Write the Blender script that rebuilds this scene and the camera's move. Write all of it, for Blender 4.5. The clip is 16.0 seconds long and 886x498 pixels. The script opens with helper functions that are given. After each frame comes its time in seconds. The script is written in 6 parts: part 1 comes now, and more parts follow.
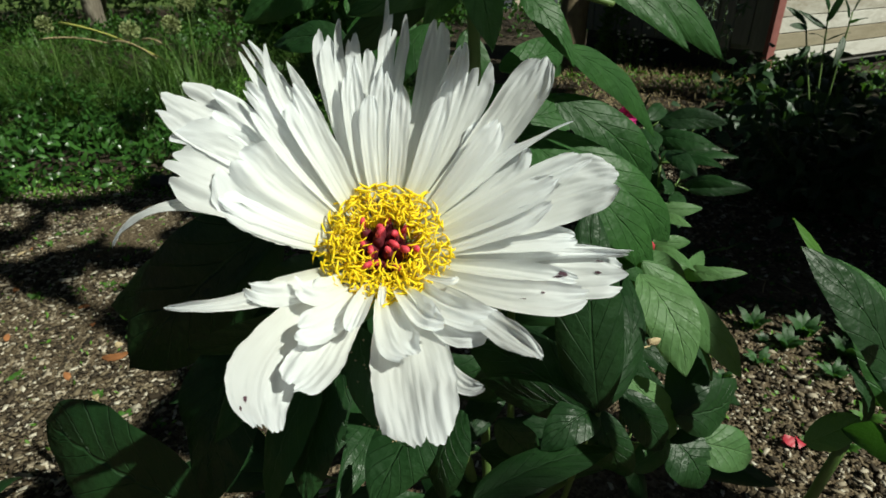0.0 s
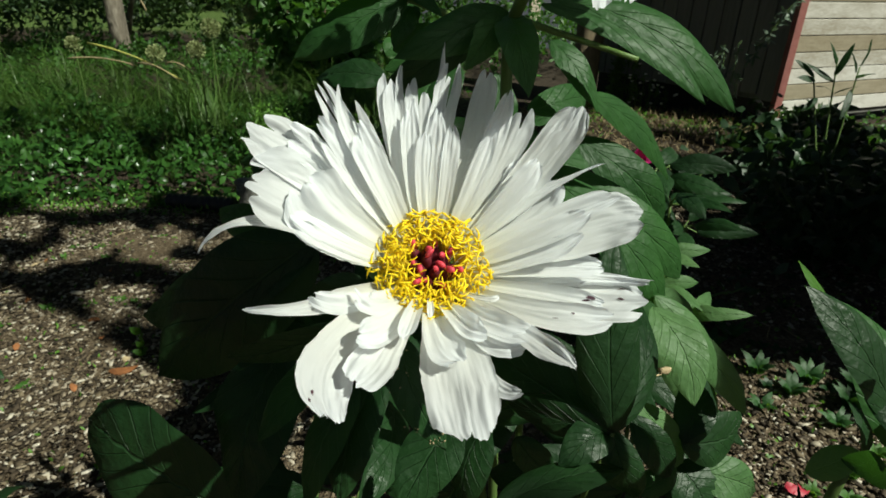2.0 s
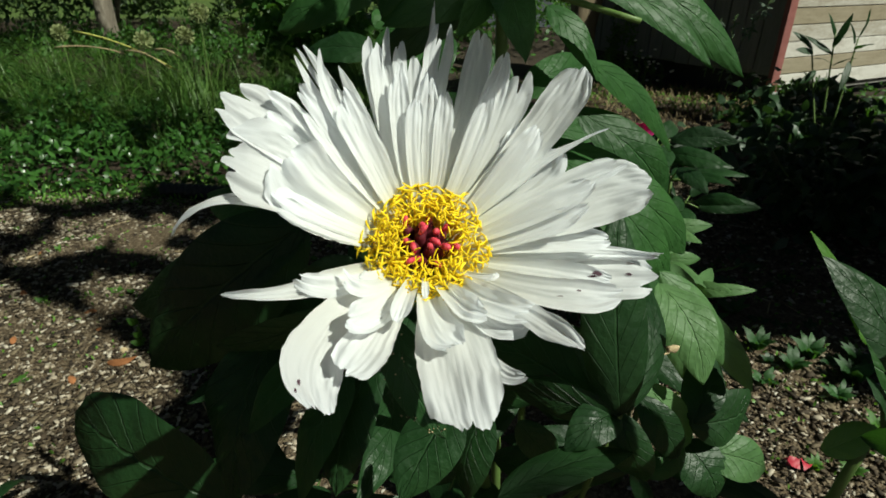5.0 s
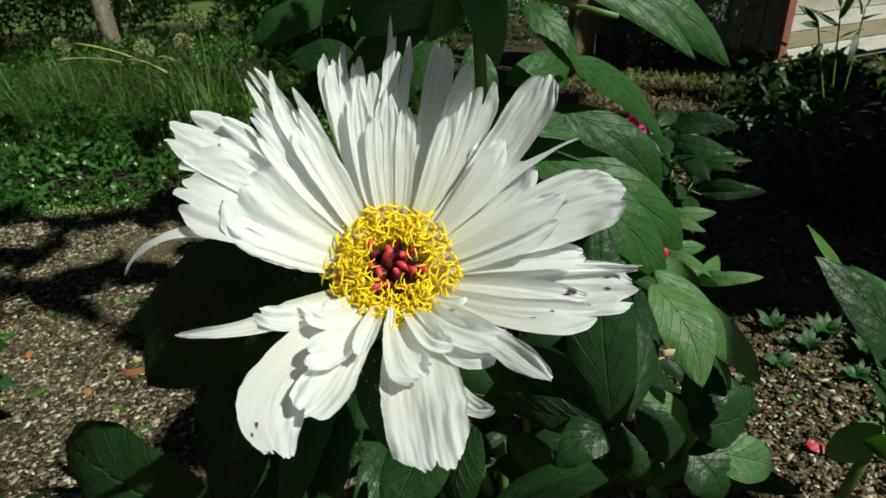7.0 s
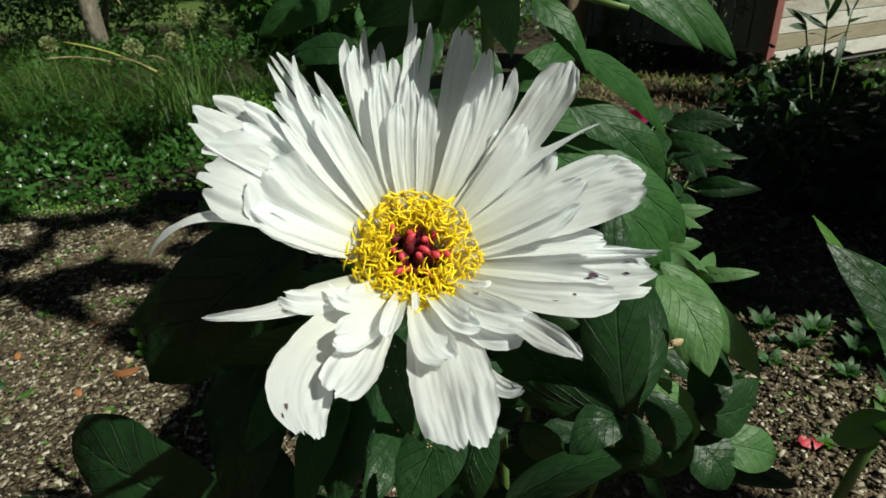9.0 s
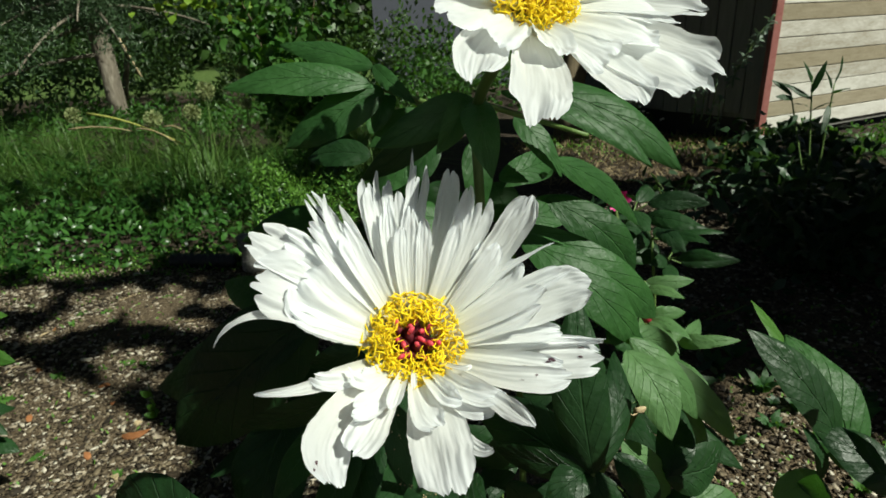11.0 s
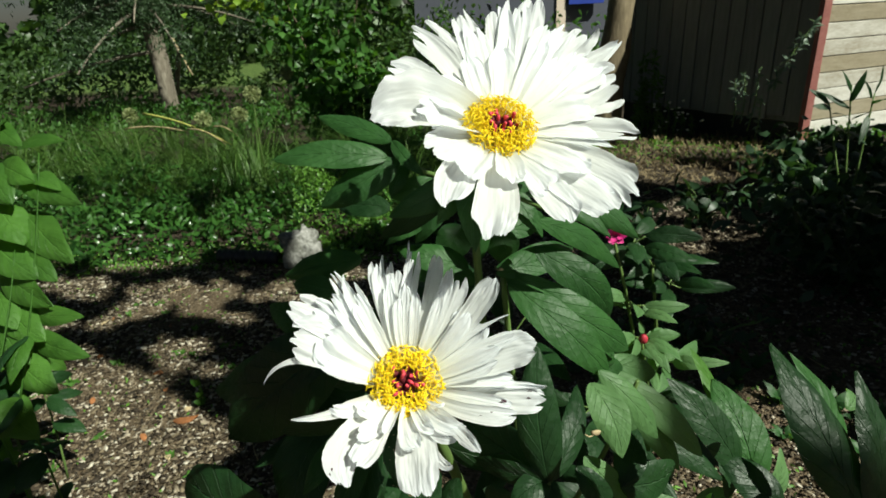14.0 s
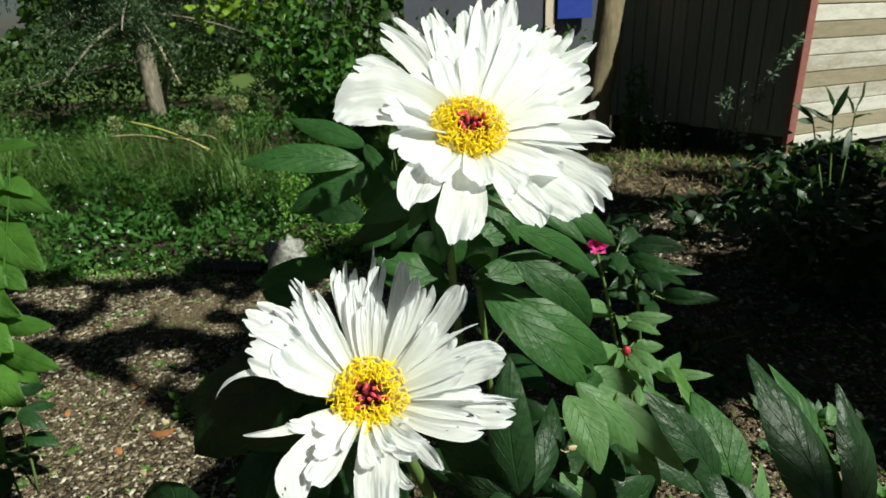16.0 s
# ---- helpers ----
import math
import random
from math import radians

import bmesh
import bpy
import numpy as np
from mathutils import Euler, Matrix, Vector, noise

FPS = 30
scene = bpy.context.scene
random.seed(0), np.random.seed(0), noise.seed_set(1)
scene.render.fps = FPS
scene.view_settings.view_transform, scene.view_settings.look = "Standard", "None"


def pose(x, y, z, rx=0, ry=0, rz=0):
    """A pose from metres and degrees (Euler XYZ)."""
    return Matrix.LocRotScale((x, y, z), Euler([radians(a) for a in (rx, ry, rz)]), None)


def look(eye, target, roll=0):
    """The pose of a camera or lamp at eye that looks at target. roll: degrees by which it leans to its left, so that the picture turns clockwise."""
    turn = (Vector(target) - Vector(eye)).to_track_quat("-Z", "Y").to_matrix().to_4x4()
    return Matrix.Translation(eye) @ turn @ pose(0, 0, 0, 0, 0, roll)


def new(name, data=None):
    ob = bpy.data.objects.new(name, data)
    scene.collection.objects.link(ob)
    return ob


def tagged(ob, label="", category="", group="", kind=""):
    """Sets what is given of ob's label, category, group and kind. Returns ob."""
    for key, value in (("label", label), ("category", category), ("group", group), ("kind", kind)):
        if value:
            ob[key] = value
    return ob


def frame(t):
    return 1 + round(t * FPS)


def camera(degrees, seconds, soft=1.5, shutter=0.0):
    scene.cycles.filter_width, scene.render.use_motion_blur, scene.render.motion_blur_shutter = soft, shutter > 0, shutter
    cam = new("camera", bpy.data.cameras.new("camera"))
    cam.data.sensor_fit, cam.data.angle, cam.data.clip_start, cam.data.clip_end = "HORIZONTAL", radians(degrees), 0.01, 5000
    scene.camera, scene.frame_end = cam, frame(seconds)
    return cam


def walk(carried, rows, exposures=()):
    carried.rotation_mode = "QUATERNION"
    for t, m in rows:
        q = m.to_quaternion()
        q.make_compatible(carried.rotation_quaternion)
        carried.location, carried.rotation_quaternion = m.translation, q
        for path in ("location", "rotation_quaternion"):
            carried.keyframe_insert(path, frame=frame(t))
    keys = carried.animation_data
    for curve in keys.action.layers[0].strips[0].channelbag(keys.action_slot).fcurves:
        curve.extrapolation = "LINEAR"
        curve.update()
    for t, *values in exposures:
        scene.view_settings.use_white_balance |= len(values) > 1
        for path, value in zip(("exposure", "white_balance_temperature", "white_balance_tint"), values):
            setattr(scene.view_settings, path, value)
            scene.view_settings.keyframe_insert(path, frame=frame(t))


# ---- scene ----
cam = camera(75.0, 16.0, soft=1.6)
cam.data.dof.use_dof, cam.data.dof.focus_distance, cam.data.dof.aperture_fstop = True, 0.36, 28.0
PATH = [
    (0, (0.024, 0.112, 1.299), (0.156, 1.873, 0.359), -1.0),
    (0.5, (0.018, 0.104, 1.302), (0.138, 1.886, 0.404), -0.6),
    (1, (0.006, 0.089, 1.308), (0.091, 1.904, 0.472), 0.7),
    (1.5, (-0.001, 0.085, 1.312), (0.092, 1.902, 0.482), 1.3),
    (2, (0.003, 0.083, 1.309), (0.124, 1.893, 0.467), 1.5),
    (2.5, (0.008, 0.096, 1.308), (0.132, 1.891, 0.435), 0.6),
    (3, (0.005, 0.096, 1.305), (0.134, 1.892, 0.432), 0.7),
    (3.5, (-0.003, 0.101, 1.302), (0.13, 1.887, 0.412), 1.4),
    (4, (0.001, 0.099, 1.297), (0.16, 1.885, 0.411), 2.1),
    (6.5, (0.017, 0.108, 1.301), (0.084, 1.888, 0.39), -3.2),
    (7, (0.027, 0.114, 1.304), (0.113, 1.89, 0.389), -3.0),
    (7.5, (0.015, 0.109, 1.299), (0.116, 1.889, 0.393), -3.1),
    (8, (0.017, 0.112, 1.298), (0.102, 1.887, 0.382), -3.5),
    (10.5, (0.003, 0.091, 1.307), (0.19, 1.89, 0.453), -1.0),
    (11, (0.016, 0.047, 1.351), (0.133, 1.906, 0.623), -2.8),
    (11.5, (0.037, 0.015, 1.417), (0.143, 1.892, 0.736), -2.2),
    (12, (0.035, -0.002, 1.436), (0.044, 1.844, 0.668), 0.5),
    (12.5, (0.049, -0.015, 1.44), (0.073, 1.829, 0.667), -2.0),
    (13, (0.05, -0.029, 1.452), (0.01, 1.823, 0.699), -3.3),
    (13.5, (0.045, -0.044, 1.452), (0.003, 1.803, 0.685), -3.4),
    (14, (0.054, -0.049, 1.451), (0.039, 1.806, 0.704), -3.0),
    (14.5, (0.061, -0.048, 1.448), (0.027, 1.809, 0.707), -3.6),
    (15, (0.061, -0.044, 1.448), (0.037, 1.804, 0.683), -3.4),
    (15.5, (0.072, -0.042, 1.445), (0.104, 1.807, 0.684), -2.5),
    (16, (0.072, -0.031, 1.438), (0.095, 1.838, 0.727), -2.3),
]
walk(cam, [(t, look(eye, target, roll)) for t, eye, target, roll in PATH], [(0.0, 0.24), (5.0, 0.22), (6.5, 0.16), (10.6, 0.24), (11.6, 0.58), (16.0, 0.58)])

# ---- light ----
SUN = Vector((0.55, -0.40, 0.73)).normalized()
world = bpy.data.worlds.new("world")
scene.world = world
world.use_nodes = True
_n = world.node_tree.nodes
_sky = _n.new("ShaderNodeTexSky")
_sky.sky_type, _sky.sun_disc = "NISHITA", False
_sky.sun_elevation, _sky.sun_rotation = math.asin(SUN.z), math.atan2(SUN.x, SUN.y)
_n["Background"].inputs["Strength"].default_value = 0.0145
world.node_tree.links.new(_sky.outputs[0], _n["Background"].inputs["Color"])
_lamp = bpy.data.lights.new("sun", "SUN")
_lamp.energy, _lamp.angle, _lamp.color = 5.0, radians(0.55), (0.935, 0.97, 0.83)
new("sun", _lamp).matrix_world = look(SUN * 30, (0, 0, 0))

# ---- helpers of the scene ----
rng = np.random.default_rng(7)


def part(name, bm, material, parent=None, label="", smooth=True):
    """Links a bmesh (in world places) as one mesh object under a thing."""
    me = bm
    if isinstance(bm, bmesh.types.BMesh):
        me = bpy.data.meshes.new(name)
        bm.to_mesh(me)
        bm.free()
    if material and not me.materials:
        me.materials.append(material)
    if smooth:
        me.shade_smooth()
    ob = new(name, me)
    if parent:
        hang(ob, parent)
    return tagged(ob, label) if label else ob


def hang(ob, parent):
    ob.parent = parent
    root = parent
    while root.parent:
        root = root.parent
    ob.matrix_parent_inverse = root.matrix_basis.inverted()
    if parent is not root:
        ob.matrix_parent_inverse = Matrix()
    return ob


def thing(name, at, label, category, group="", kind=""):
    ob = new(name)
    ob.location = at
    ob.empty_display_size = 0.02
    ob.matrix_basis = Matrix.Translation(at)
    return tagged(ob, label, category, group, kind)


def mesh_of(name, verts, faces, uv=None):
    me = bpy.data.meshes.new(name)
    me.from_pydata([tuple(v) for v in verts], [], [tuple(f) for f in faces])
    if uv is not None:
        layer = me.uv_layers.new(name="UVMap")
        idx = np.empty(len(me.loops), dtype=np.int32)
        me.loops.foreach_get("vertex_index", idx)
        layer.data.foreach_set("uv", np.asarray(uv, dtype=np.float32)[idx].ravel())
    me.update()
    return me


def tube(points, radii, sides=7, closed=True):
    """A tapering tube along points, as vertices and faces."""
    pts = [Vector(p) for p in points]
    verts, faces = [], []
    side = Vector((0.31, 0.87, 0.21))
    for i, p in enumerate(pts):
        d = (pts[min(i + 1, len(pts) - 1)] - pts[max(i - 1, 0)]).normalized()
        x = (side - d * side.dot(d)).normalized()
        y = d.cross(x)
        for k in range(sides):
            a = 2 * math.pi * k / sides
            verts.append(p + (x * math.cos(a) + y * math.sin(a)) * radii[i])
    for i in range(len(pts) - 1):
        for k in range(sides):
            a, b = i * sides + k, i * sides + (k + 1) % sides
            faces.append((a, b, b + sides, a + sides))
    if closed:
        faces.append(tuple(range(sides))[::-1])
        faces.append(tuple(range((len(pts) - 1) * sides, len(pts) * sides)))
    return verts, faces


def swing(a, b, n=8, sag=(0, 0, 0), wob=0.0):
    """Points from a to b, bowed by sag in the middle."""
    a, b, s = Vector(a), Vector(b), Vector(sag)
    out = []
    for i in range(n + 1):
        u = i / n
        w = Vector(rng.normal(0, 1, 3)) * wob if 0 < i < n else Vector()
        out.append(a.lerp(b, u) + s * (4 * u * (1 - u)) + w)
    return out


def taper(r0, r1, n):
    return [r0 + (r1 - r0) * i / (n - 1) for i in range(n)]


def blades(starts, ways, ups, length, width, fold=0.25, arch=0.1):
    """Many small folded leaves: arrays of base, direction, face normal, length and width; six triangles each."""
    s, d, n = (np.asarray(a, float) for a in (starts, ways, ups))
    d = d / np.linalg.norm(d, axis=1, keepdims=True)
    n = n - d * np.sum(n * d, axis=1, keepdims=True)
    n = n / (np.linalg.norm(n, axis=1, keepdims=True) + 1e-9)
    x = np.cross(d, n)
    L, W = np.asarray(length, float)[:, None], np.asarray(width, float)[:, None]
    v = np.stack([
        s,
        s + d * L * 0.38 + x * W * 0.5 + n * W * fold,
        s + d * L * 0.40 + n * L * arch * 0.8,
        s + d * L * 0.38 - x * W * 0.5 + n * W * fold,
        s + d * L * 0.75 + x * W * 0.30 + n * (W * fold * 0.6),
        s + d * L * 0.75 - x * W * 0.30 + n * (W * fold * 0.6),
        s + d * L - n * L * arch,
    ], axis=1).reshape(-1, 3)
    f = np.array([(0, 2, 1), (0, 3, 2), (1, 2, 4), (2, 3, 5), (2, 5, 4), (4, 5, 6)])
    faces = (f[None] + 7 * np.arange(len(s))[:, None, None]).reshape(-1, 3)
    return v, faces


def fast_mesh(name, v, faces):
    v, faces = np.asarray(v, np.float32), np.asarray(faces, np.int32)
    me = bpy.data.meshes.new(name)
    k = faces.shape[1]
    me.vertices.add(len(v))
    me.vertices.foreach_set("co", v.ravel())
    me.loops.add(faces.size)
    me.loops.foreach_set("vertex_index", faces.ravel())
    me.polygons.add(len(faces))
    me.polygons.foreach_set("loop_start", np.arange(0, faces.size, k, dtype=np.int32))
    me.update(calc_edges=True)
    me.validate()
    return me


def rand_dirs(n, up=0.0, spread=1.0):
    d = rng.normal(0, spread, (n, 3))
    d[:, 2] += up
    return d / np.linalg.norm(d, axis=1, keepdims=True)


# ---- materials ----
def material(name, rough=0.6, spec=0.5):
    m = bpy.data.materials.new(name)
    m.use_nodes = True
    b = m.node_tree.nodes["Principled BSDF"]
    b.inputs["Roughness"].default_value = rough
    b.inputs["Specular IOR Level"].default_value = spec
    return m, m.node_tree.nodes, m.node_tree.links, b


def node(nodes, kind, **kw):
    n = nodes.new("ShaderNode" + kind)
    for k, v in kw.items():
        if k in n.inputs.keys():
            n.inputs[k].default_value = v
        elif k == "operation":
            n.operation = v
        elif k == "blend":
            n.data_type, n.blend_type = "RGBA", v
        elif k == "a":
            n.inputs[0].default_value = v
        elif k == "b":
            n.inputs[1].default_value = v
    return n


def ramp(nodes, stops):
    r = nodes.new("ShaderNodeValToRGB")
    e = r.color_ramp.elements
    while len(e) < len(stops):
        e.new(0.5)
    for el, (p, c) in zip(e, stops):
        el.position, el.color = p, (*c, 1) if len(c) == 3 else c
    return r


def calc(nodes, links, op, a, b=None):
    n = nodes.new("ShaderNodeMath")
    n.operation = op
    for i, v in enumerate((a, b)):
        if v is None:
            continue
        if isinstance(v, (int, float)):
            n.inputs[i].default_value = v
        else:
            links.new(v, n.inputs[i])
    return n.outputs[0]


def mixed(nodes, links, fac, a, b, blend="MIX"):
    n = nodes.new("ShaderNodeMix")
    n.data_type, n.blend_type = "RGBA", blend
    for sock, v in ((n.inputs[0], fac), (n.inputs[6], a), (n.inputs[7], b)):
        if isinstance(v, (int, float)):
            sock.default_value = v
        elif isinstance(v, tuple):
            sock.default_value = (*v, 1)
        else:
            links.new(v, sock)
    return n.outputs[2]


def thin(m, nodes, links, b, colour, share):
    """Lets light through a thin sheet: mixes a translucent share into the surface."""
    t = nodes.new("ShaderNodeBsdfTranslucent")
    if isinstance(colour, tuple):
        t.inputs["Color"].default_value = (*colour, 1)
    else:
        links.new(colour, t.inputs["Color"])
    mix = nodes.new("ShaderNodeMixShader")
    mix.inputs[0].default_value = share
    links.new(b.outputs[0], mix.inputs[1])
    links.new(t.outputs[0], mix.inputs[2])
    links.new(mix.outputs[0], nodes["Material Output"].inputs["Surface"])


def petal_material():
    m, n, l, b = material("white_petal", 0.5, 0.35)
    uv = n.new("ShaderNodeUVMap")
    stretch = node(n, "Mapping")
    stretch.inputs["Scale"].default_value = (1.2, 30, 1)
    l.new(uv.outputs[0], stretch.inputs[0])
    streak = node(n, "TexNoise", Scale=1.6, Detail=4.0)
    l.new(stretch.outputs[0], streak.inputs["Vector"])
    obj = n.new("ShaderNodeTexCoord")
    blotch = node(n, "TexNoise", Scale=60.0, Detail=3.0)
    l.new(obj.outputs["Object"], blotch.inputs["Vector"])
    sep = n.new("ShaderNodeSeparateXYZ")
    l.new(uv.outputs[0], sep.inputs[0])
    # Warm glow from the stamens is put into the colour towards the petal's base.
    base = ramp(n, [(0.0, (0.84, 0.80, 0.55)), (0.34, (0.88, 0.88, 0.83)), (1.0, (0.87, 0.90, 0.95))])
    l.new(sep.outputs[0], base.inputs[0])
    veil = ramp(n, [(0.3, (0.94, 0.94, 0.94)), (0.7, (1, 1, 1))])
    l.new(streak.outputs[0], veil.inputs[0])
    col = mixed(n, l, 0.8, base.outputs[0], veil.outputs[0], "MULTIPLY")
    l.new(col, b.inputs["Base Color"])
    high = calc(n, l, "ADD", streak.outputs[0], calc(n, l, "MULTIPLY", blotch.outputs[0], 0.5))
    bump = node(n, "Bump", Strength=0.22, Distance=0.0009)
    l.new(high, bump.inputs["Height"])
    l.new(bump.outputs[0], b.inputs["Normal"])
    thin(m, n, l, b, (0.92, 0.95, 0.98), 0.5)
    return m


def leaf_material(name, dark, pale, glow, share=0.25, rough=0.5, veins=True):
    m, n, l, b = material(name, rough, 0.32)
    tc, info = n.new("ShaderNodeTexCoord"), n.new("ShaderNodeObjectInfo")
    cloud = node(n, "TexNoise", Scale=26.0, Detail=4.0)
    l.new(tc.outputs["Object"], cloud.inputs["Vector"])
    fine = node(n, "TexNoise", Scale=420.0, Detail=2.0)
    l.new(tc.outputs["Object"], fine.inputs["Vector"])
    fac = calc(n, l, "ADD", calc(n, l, "MULTIPLY", cloud.outputs[0], 0.8), calc(n, l, "MULTIPLY", info.outputs["Random"], 0.35))
    r = ramp(n, [(0.25, dark), (0.85, pale)])
    l.new(fac, r.inputs[0])
    col, high = r.outputs[0], fine.outputs[0]
    if veins:
        uv = n.new("ShaderNodeUVMap")
        sep = n.new("ShaderNodeSeparateXYZ")
        l.new(uv.outputs[0], sep.inputs[0])
        side = calc(n, l, "ABSOLUTE", calc(n, l, "SUBTRACT", calc(n, l, "MULTIPLY", sep.outputs[1], 2.0), 1.0))
        run = calc(n, l, "SUBTRACT", calc(n, l, "MULTIPLY", sep.outputs[0], 7.0), calc(n, l, "MULTIPLY", calc(n, l, "POWER", side, 0.8), 2.3))
        saw = calc(n, l, "ABSOLUTE", calc(n, l, "SUBTRACT", calc(n, l, "FRACT", run), 0.5))
        lateral = n.new("ShaderNodeMapRange")
        for i, v in ((1, 0.055), (2, 0.008), (3, 0.0), (4, 1.0)):
            lateral.inputs[i].default_value = v
        l.new(saw, lateral.inputs[0])
        rib = n.new("ShaderNodeMapRange")
        for i, v in ((1, 0.05), (2, 0.015), (3, 0.0), (4, 1.0)):
            rib.inputs[i].default_value = v
        l.new(side, rib.inputs[0])
        fade = calc(n, l, "SUBTRACT", 0.9, calc(n, l, "MULTIPLY", side, 0.65))
        vein = calc(n, l, "MAXIMUM", calc(n, l, "MULTIPLY", lateral.outputs[0], fade), rib.outputs[0])
        col = mixed(n, l, calc(n, l, "MULTIPLY", lateral.outputs[0], calc(n, l, "MULTIPLY", fade, 0.26)), col, tuple(min(1, c * 1.5 + 0.01) for c in pale))
        col = mixed(n, l, calc(n, l, "MULTIPLY", rib.outputs[0], 0.22), col, tuple(min(1, c * 1.8 + 0.02) for c in pale))
        net = node(n, "TexNoise", Scale=120.0, Detail=3.0)
        l.new(tc.outputs["Object"], net.inputs["Vector"])
        high = calc(n, l, "ADD", calc(n, l, "MULTIPLY", high, 0.15), calc(n, l, "MULTIPLY", net.outputs[0], 1.1))
        high = calc(n, l, "SUBTRACT", high, vein)
    l.new(col, b.inputs["Base Color"])
    bump = node(n, "Bump", Strength=0.75, Distance=0.0018)
    l.new(high, bump.inputs["Height"])
    l.new(bump.outputs[0], b.inputs["Normal"])
    rr = node(n, "TexNoise", Scale=45.0, Detail=2.0)
    l.new(tc.outputs["Object"], rr.inputs["Vector"])
    l.new(calc(n, l, "ADD", calc(n, l, "MULTIPLY", rr.outputs[0], 0.3), rough - 0.15), b.inputs["Roughness"])
    thin(m, n, l, b, glow, share)
    return m


def mass_material(name, dark, pale, glow, share=0.3, rough=0.45):
    """Leaves of a mass: each leaf has its own tint."""
    m, n, l, b = material(name, rough, 0.4)
    geo = n.new("ShaderNodeNewGeometry")
    r = ramp(n, [(0.0, dark), (0.75, pale), (1.0, tuple(c * 1.35 for c in pale))])
    tex = node(n, "TexNoise", Scale=2.2, Detail=3.0)
    l.new(geo.outputs["Position"], tex.inputs["Vector"])
    l.new(calc(n, l, "ADD", calc(n, l, "MULTIPLY", geo.outputs["Random Per Island"], 0.7), calc(n, l, "MULTIPLY", tex.outputs[0], 0.35)), r.inputs[0])
    l.new(r.outputs[0], b.inputs["Base Color"])
    thin(m, n, l, b, mixed(n, l, 0.6, r.outputs[0], glow), share)
    return m


def rough_material(name, stops, scale, rough=0.8, bump=0.5, depth=0.01, stretch=(1, 1, 1), rnd=0.0, second=6.0):
    m, n, l, b = material(name, rough, 0.3)
    tc, info = n.new("ShaderNodeTexCoord"), n.new("ShaderNodeObjectInfo")
    mp = node(n, "Mapping")
    mp.inputs["Scale"].default_value = stretch
    l.new(tc.outputs["Object"], mp.inputs[0])
    big = node(n, "TexNoise", Scale=scale, Detail=6.0, Roughness=0.65)
    small = node(n, "TexNoise", Scale=scale * second, Detail=4.0)
    for t in (big, small):
        l.new(mp.outputs[0], t.inputs["Vector"])
    f = calc(n, l, "ADD", calc(n, l, "MULTIPLY", big.outputs[0], 0.65), calc(n, l, "MULTIPLY", small.outputs[0], 0.35))
    f2 = calc(n, l, "ADD", f, calc(n, l, "MULTIPLY", calc(n, l, "SUBTRACT", info.outputs["Random"], 0.5), rnd))
    r = ramp(n, stops)
    l.new(f2, r.inputs[0])
    l.new(r.outputs[0], b.inputs["Base Color"])
    bp = node(n, "Bump", Strength=bump, Distance=depth)
    l.new(f, bp.inputs["Height"])
    l.new(bp.outputs[0], b.inputs["Normal"])
    return m


def island_material(name, stops, rough=0.8):
    m, n, l, b = material(name, rough, 0.3)
    geo, tc = n.new("ShaderNodeNewGeometry"), n.new("ShaderNodeTexCoord")
    r = ramp(n, stops)
    l.new(geo.outputs["Random Per Island"], r.inputs[0])
    tex = node(n, "TexNoise", Scale=300.0, Detail=3.0)
    l.new(tc.outputs["Object"], tex.inputs["Vector"])
    grain = ramp(n, [(0.3, (0.7, 0.7, 0.7)), (0.7, (1.1, 1.1, 1.1))])
    l.new(tex.outputs[0], grain.inputs[0])
    l.new(mixed(n, l, 1.0, r.outputs[0], grain.outputs[0], "MULTIPLY"), b.inputs["Base Color"])
    return m


def plain(name, colour, rough=0.5, spec=0.4, vary=0.15, scale=40.0):
    lo, hi = tuple(c * (1 - vary) for c in colour), tuple(min(1, c * (1 + vary)) for c in colour)
    m = rough_material(name, [(0.3, lo), (0.7, hi)], scale, rough, 0.2, 0.0004)
    m.node_tree.nodes["Principled BSDF"].inputs["Specular IOR Level"].default_value = spec
    return m


